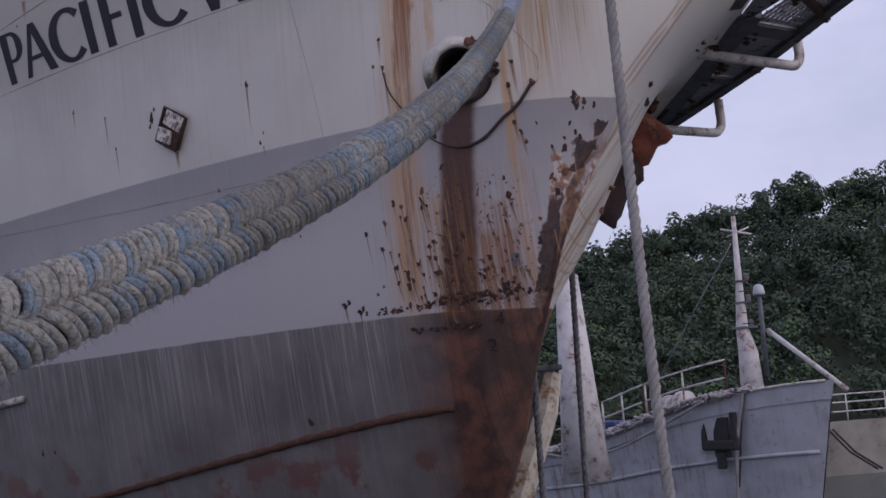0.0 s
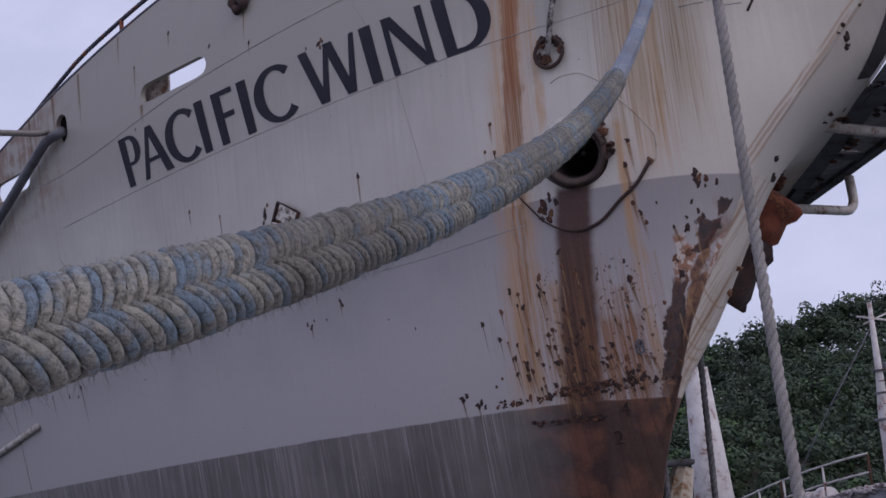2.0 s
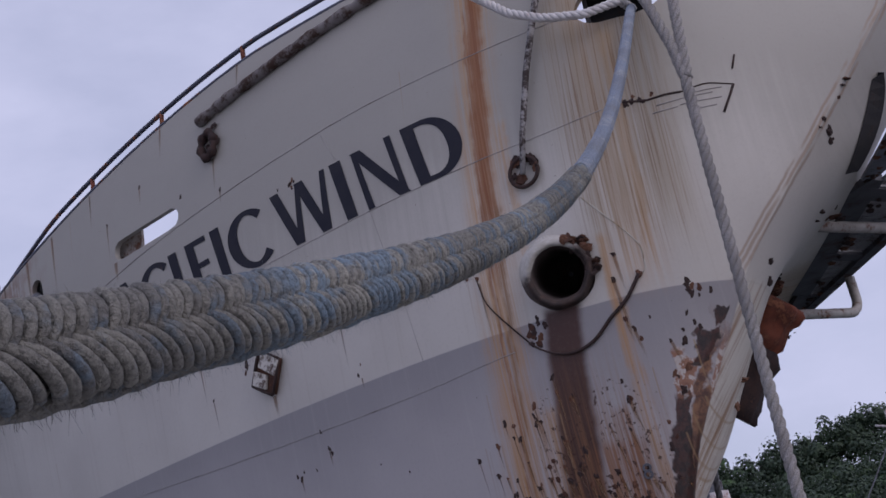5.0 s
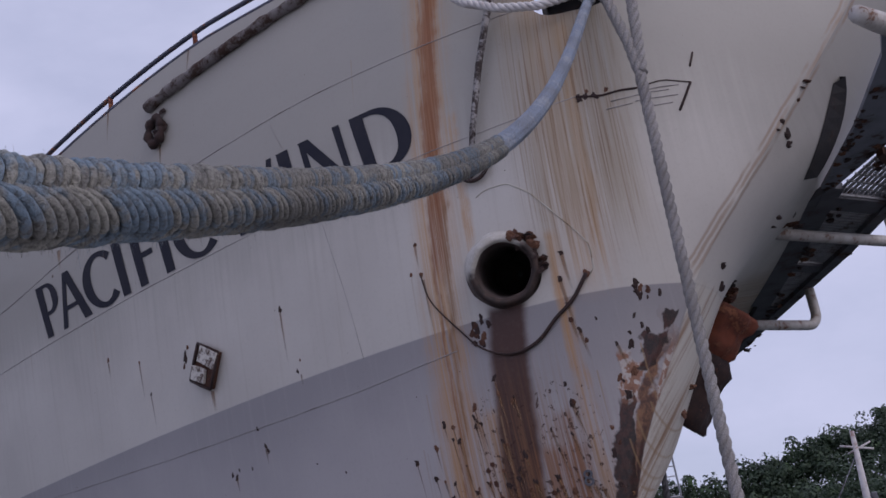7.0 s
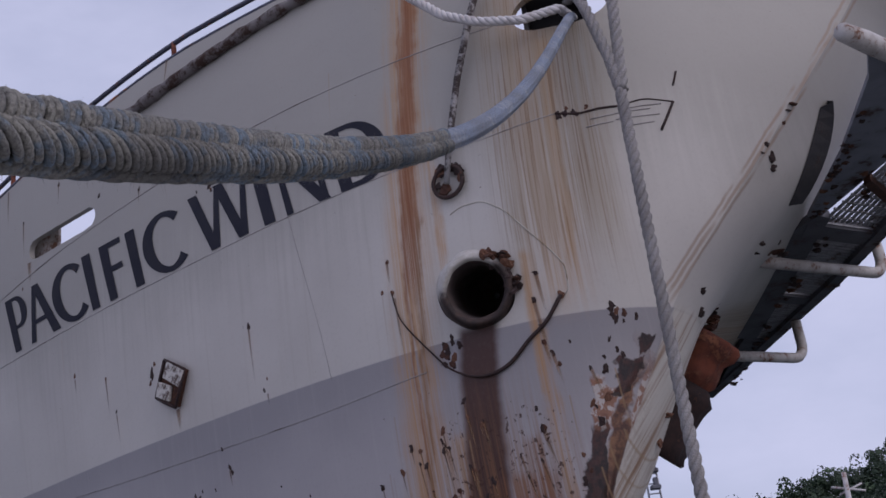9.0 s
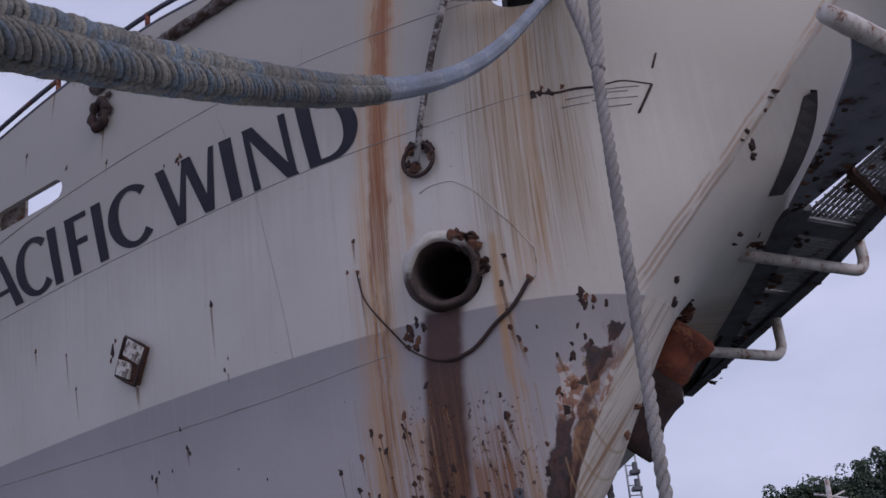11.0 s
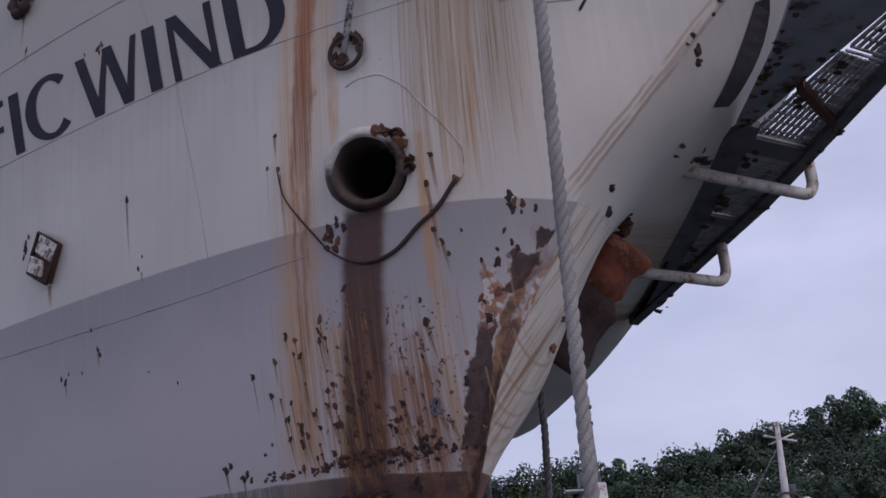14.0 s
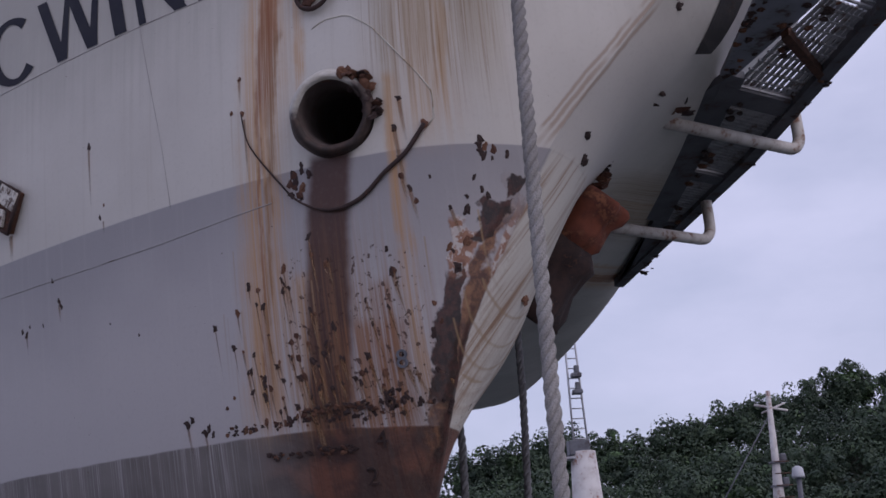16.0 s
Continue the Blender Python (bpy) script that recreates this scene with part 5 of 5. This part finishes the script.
def vessel_point(x, side, t):
    """t runs from 0 at the bulwark's top to 1 at the keel."""
    top = 1.78 - 0.03 * x - 0.018 * x * x if x < 6.5 else 0.83 - 0.24 * (x - 6.5) * math.exp(-(x - 6.5) / 9)
    z = top + (WATER - 0.5 - top) * t
    half = 2.1 * (1 - math.exp(-max(x, 0.0) / 3.4)) * (1 - 0.3 * t)
    return Vector((x + 1.05 * t * math.exp(-x / 3.0), side * (half + 0.02), z))


def vessel():
    sh = empty("grey_vessel", VESSEL, "weathered grey steel vessel, its bulwark hung with old nets", "ship")
    verts, faces, nx, nt = [], [], 48, 14
    for side in (1, -1):
        base = len(verts)
        for i in range(nx + 1):
            for j in range(nt + 1):
                verts.append(vessel_point(20.0 * (i / nx) ** 1.5, side, j / nt))
        for i in range(nx):
            for j in range(nt):
                a = base + i * (nt + 1) + j
                faces.append((a, a + nt + 1, a + nt + 2, a + 1) if side < 0 else (a, a + 1, a + nt + 2, a + nt + 1))
    mesh_part("hull", verts, faces, GREYHULL, sh, "grey plating with rust runs")
    verts, faces = [], []
    for i in range(nx + 1):
        x = 20.0 * (i / nx) ** 1.5
        for side in (1, -1):
            p = vessel_point(x, side, 0)
            verts.append((p.x, p.y - side * 0.02, p.z - 0.45))
    for i in range(nx):
        faces.append((2 * i, 2 * i + 1, 2 * i + 3, 2 * i + 2))
    mesh_part("deck", verts, faces, NETS, sh, smooth=False)
    for t, r in ((0.0, 0.035), (0.42, 0.05)):
        tube("rubbing_bar" if t else "capping", [vessel_point(0.15 + 0.4 * k, 1, t) + Vector((0, 0.02, 0)) for k in range(44)], r, GREYHULL if t else WHITEPIPE, sh)
    # the corner of the raised bow plating
    tube("plate_edge", [vessel_point(2.0, 1, 0.0) + Vector((0, 0.02, 0)), vessel_point(2.15, 1, 0.2) + Vector((0, 0.02, 0)), vessel_point(2.35, 1, 0.6) + Vector((0, 0.02, 0))], 0.02, STEELGREY, sh)
    # stowed anchor in a soot-black recess
    anc = vessel_point(2.75, 1, 0.24)
    bm = bmesh.new()
    bm_box(bm, anc + Vector((0, 0.03, -0.1)), (0.55, 0.08, 1.0), bevel=0.03)
    for d in (-1, 1):
        bm_box(bm, anc + Vector((0.55 * d, 0.1, 0.05)), (0.2, 0.12, 0.95), rot=None, bevel=0.04)
    bm_box(bm, anc + Vector((0, 0.12, -0.3)), (1.25, 0.14, 0.26), bevel=0.05)
    bm_box(bm, anc + Vector((0, 0.1, -0.7)), (0.3, 0.1, 0.4), bevel=0.04)
    part("anchor", bm, BLACK, sh, "black stowed anchor")
    # faded raised name
    cu = bpy.data.curves.new("name", "FONT")
    cu.body, cu.size, cu.extrude, cu.space_character = "SOUTHERN  PACIFIC", 0.36, 0.01, 1.35
    tmp = new("name_text", cu)
    bpy.context.view_layer.update()
    me = bpy.data.meshes.new_from_object(tmp.evaluated_get(bpy.context.evaluated_depsgraph_get()))
    bpy.data.objects.remove(tmp)
    wide = max(v.co.x for v in me.vertices)
    for v in me.vertices:
        x = 9.6 - v.co.x / wide * 5.4
        p = vessel_point(x, 1, 0.33)
        v.co = p + Vector((0, 0.012 + v.co.z, v.co.y))
    me.materials.clear()
    me.materials.append(worn("name_paint", (0.4, 0.4, 0.42), (0.28, 0.28, 0.3), (0.2, 0.16, 0.14), 0.3, 3.0))
    ob = new("name_letters", me)
    ob.parent = sh
    # white rails with gates
    def rail(x0, x1, lift, name="guard_rail"):
        base = [vessel_point(x0 + (x1 - x0) * k / 6, 1, 0) + Vector((0, -0.12, 0)) for k in range(7)]
        for h in (0.45, 0.9):
            tube(name, [p + Vector((0, 0, h + lift)) for p in base], 0.028, MASTWHITE, sh, seg=6)
        for k in (0, 3, 6):
            tube("rail_post", [base[k], base[k] + Vector((0, 0, 0.9 + lift))], 0.028, MASTWHITE if k else RUST, sh, seg=6)
    rail(2.6, 5.2, 0.0), rail(5.3, 6.9, 0.0), rail(7.2, 9.6, 0.1)
    # windlass drums
    for dx in (0.0, 0.45):
        bm = bmesh.new()
        c = vessel_point(4.9 - dx, 1, 0) + Vector((0, -0.7, 0.15))
        tube_rings(bm, [c + Vector((-0.14, 0, 0)), c + Vector((-0.13, 0, 0)), c + Vector((0.13, 0, 0)), c + Vector((0.14, 0, 0))], [0.3, 0.34, 0.34, 0.3], 18)
        tube_rings(bm, [c + Vector((-0.25, 0, 0)), c + Vector((0.25, 0, 0))], 0.12, 12)
        part("windlass_drum", bm, MASTWHITE, sh, "white windlass drum", smooth=False)
    return sh


vessel()


def net_heap():
    """Old nets in folds along the bulwark."""
    rng = random.Random(3)
    bm = bmesh.new()
    for k in range(260):
        x = rng.uniform(2.0, 13)
        p = vessel_point(x, 1, 0)
        n, pts = 8, []
        a = rng.uniform(0.4, 1.2)
        for i in range(n):
            f = i / (n - 1)
            pts.append(VESSEL @ (p + Vector((a * (f - 0.5) + rng.gauss(0, 0.03), -0.3 + 0.42 * math.sin(f * 3) + rng.gauss(0, 0.06), 0.03 + rng.uniform(-0.05, 0.16) - 0.28 * f * min(1, x / 6)))))
        tube_rings(bm, pts, rng.uniform(0.012, 0.045), 6)
    ob = part("fishing_net", bm, NETS, None, smooth=True)
    tagged(ob, "heap of faded grey fishing nets on the bulwark", "net", kind="stuff")


net_heap()
bm = bmesh.new()
bm_box(bm, VESSEL @ (vessel_point(7.6, 1, 0) + Vector((0, -0.8, 0.25))), (1.8, 1.0, 0.5), rot=Matrix.Rotation(radians(-62), 3, "Z"), bevel=0.12)
for v in bm.verts:
    v.co.z += 0.12 * noise.noise(v.co * 1.7)
tagged(part("tarpaulin", bm, TARP, None, smooth=False), "blue tarpaulin over deck gear", "tarpaulin")
laid("bow_line", [VESSEL @ (vessel_point(2.0, 1, 0) + Vector((0, 0.1, 0.05))), VESSEL @ (vessel_point(2.1, 1, 0.3) + Vector((0, 0.3, 0))), VESSEL @ (vessel_point(2.1, 1, 1.0) + Vector((0, 0.45, 0)))], 0.045, 0.4, PALEROPE, "pale rope hanging down the grey vessel's bow", "rope", step=0.08)
laid("slack_line", [VESSEL @ (vessel_point(3.0 + 0.9 * k, 1, 0) + Vector((0, 0.25, -0.06 - 0.55 * math.sin(min(1, k / 7) * PI)))) for k in range(8)], 0.04, 0.4, PALEROPE, "slack pale line along the bulwark", "rope", step=0.08)


# ---- masts ----
def foremast():
    b = Vector((11.43, 32.5, 1.2))
    m = empty("foremast", Matrix.Translation(b), "flaking white pole mast with a cross yard", "mast")
    tube("pole", [(0, 0, 0), (-0.02, 0, 1.5), (-0.12, 0, 2.2), (-0.08, 0, 3.4), (-0.05, 0, 5.35)], [0.34, 0.27, 0.17, 0.1, 0.06], MASTWHITE, m, "tapered flaking white pole", seg=12)
    tube("yard", [(-0.45, 0, 5.0), (0.42, 0, 4.82)], 0.03, MASTWHITE, m, seg=6)
    tube("yard", [(-0.28, 0, 4.78), (0.36, 0, 5.02)], 0.025, MASTWHITE, m, seg=6)
    for z, r in ((2.2, 0.3), (2.9, 0.2), (3.5, 0.18)):
        bm = bmesh.new()
        bm_box(bm, (-0.05, 0, z), (r * 2, r * 1.4, 0.06), bevel=0.01)
        bm_box(bm, (0.12, 0, z + 0.12), (0.16, 0.16, 0.2), bevel=0.03)
        part("lamp_bracket", bm, STEELGREY, m, "dark lamp bracket")
    for k in range(5):
        z = 2.3 + 0.3 * k
        tube("rung", [(-0.2, -0.3 + 0.02 * k, z), (0.2, -0.3 + 0.02 * k, z)], 0.015, RUST, m, seg=5)
    post = [(0.5, 0.1, 0.8), (0.5, 0.1, 3.1)]
    tube("lamp_post", post, 0.07, STEELGREY, m, seg=8)
    bm = bmesh.new()
    tube_rings(bm, [(0.5, 0.1, 3.1), (0.5, 0.1, 3.15), (0.5, 0.1, 3.35), (0.5, 0.1, 3.4)], [0.17, 0.17, 0.13, 0.05], 12)
    part("mast_lamp", bm, GREYHULL, m, "grey mast lamp", smooth=True)
    tube("derrick", [(0.6, 0, 2.1), (1.1, -1.0, 1.3), (1.75, -2.2, 0.3)], 0.07, MASTWHITE, m, "white derrick boom", seg=8)
    tube("stay", [(-0.1, 0, 4.7), (-1.4, 0.6, 2.6), (-2.7, 1.2, 0.3)], 0.018, STEELGREY, m, seg=5)


foremast()


def kingpost():
    b = Vector((6.05, 30.0, -0.3))
    m = empty("kingpost", Matrix.Translation(b), "thick white tapered kingpost with a ladder mast on top", "mast")
    tube("post", [(0.0, 0, 0), (-0.05, 0, 2.5), (-0.1, 0, 5.2)], [0.62, 0.45, 0.29], MASTWHITE, m, "white steel post", seg=20)
    bm = bmesh.new()
    bm_box(bm, (-0.2, 0, 5.28), (0.5, 0.4, 0.35), bevel=0.03)
    part("head_block", bm, STEELGREY, m, "dark steel head block")
    bm = bmesh.new()
    bm_box(bm, (-0.45, 0, 5.05), (0.7, 0.4, 0.05), bevel=0.01)
    part("ledge", bm, GREYHULL, m)
    for dx in (-0.27, 0.1):
        tube("ladder_rail", [(dx * 0.9 - 0.05, 0, 5.2), (dx * 0.6 - 0.16, 0, 8.3)], 0.025, GREYHULL, m, seg=6)
    for k in range(12):
        z = 5.5 + 0.24 * k
        f = (z - 5.2) / 3.1
        a, c = -0.293 + f * -0.03, 0.04 - f * 0.14
        tube("rung", [(a, 0, z), (c, 0, z)], 0.016, GREYHULL, m, seg=5)
    for z in (6.6, 7.0):
        bm = bmesh.new()
        bm_box(bm, (-0.12, -0.05, z), (0.24, 0.25, 0.1), bevel=0.02)
        bm_box(bm, (-0.1, -0.05, z + 0.14), (0.12, 0.14, 0.2), bevel=0.03)
        part("lamp", bm, STEELGREY, m, "dark signal lamp")


kingpost()


# ---- a third hull with rails, farther off ----
def third():
    sh = empty("tan_vessel", Matrix.Translation((19.0, 45, 0)), "pale tan steel hull with white rails", "ship")
    verts, faces = [], []
    for i in range(21):
        x = -6 + 1.6 * i
        y = -0.06 * (x - 4) ** 2 * 0.2
        for j in range(6):
            z = 0.27 + (WATER - 0.6 - 0.27) * j / 5
            verts.append((x, y + 0.12 * j, z))
    for i in range(20):
        for j in range(5):
            a = i * 6 + j
            faces.append((a, a + 1, a + 7, a + 6))
    mesh_part("hull", verts, faces, TANHULL, sh, "tan plating with rust stains")
    for h in (0.35, 0.7, 1.0):
        tube("guard_rail", [(-6 + 1.6 * i, -0.012 * (-10 + 1.6 * i) ** 2, 0.27 + h) for i in range(21)], 0.03, MASTWHITE, sh, seg=6)
    for i in range(20):
        x = -6 + 1.6 * i
        tube("rail_post", [(x, -0.012 * (x - 4) ** 2, 0.25), (x, -0.012 * (x - 4) ** 2, 1.27)], 0.03, MASTWHITE, sh, seg=6)
    for d in (0.0, 0.18):
        tube("hose", [(-0.5 + d, -0.3, 0.0), (0.2 + d, -0.5, -0.9), (1.2 + d, -0.5, -1.6)], 0.04, BLACK, sh, seg=6)


third()

# lines behind the bow, and the wooden boat tucked under it
for pts, lab in (([(1.98, 10.5, 3.6), (1.99, 10.5, 3.0), (1.95, 10.5, 1.0), (1.93, 10.5, WATER)], "grey rope hanging behind the bow"), ([(1.4, 10.0, 3.2), (1.46, 10.0, 2.55), (1.45, 10.0, 0.9), (1.44, 10.0, WATER)], "grey rope hanging behind the bow")):
    laid("side_rope", pts, 0.03, 0.2, worn("grey_fibre", (0.16, 0.16, 0.17), (0.1, 0.1, 0.11), (0.07, 0.06, 0.06), 0.2, 20.0, 0.95), lab, "rope")
boat = empty("wooden_boat", None, "weathered white wooden boat stem with peeling paint", "boat")
PEEL = worn("peeling_paint", (0.6, 0.55, 0.47), (0.42, 0.36, 0.29), (0.25, 0.13, 0.06), 0.5, 5.0, 0.8)
bm = bmesh.new()
tube_rings(bm, [(2.0, 12.05, 2.0), (1.88, 12.0, 1.6), (1.6, 12.0, 0.9), (1.2, 12.1, -0.2), (0.8, 12.3, WATER)], [0.11, 0.15, 0.16, 0.17, 0.17], 8)
part("stem_post", bm, PEEL, boat, "peeling white stem")
bm = bmesh.new()
bm_box(bm, (1.93, 12.05, 2.05), (0.34, 0.3, 0.06), bevel=0.02)
part("stem_cap", bm, STEELGREY, boat)
laid("stern_line", [(-4.35, 12.3, 6.22), (-4.2, 11.0, 5.75), (-4.15, 9.0, 5.12), (-4.3, 4.0, 3.7), (-4.6, 0.0, 2.9)], 0.03, 0.2, PALEROPE, "pale line led out through the bulwark eye", "rope")
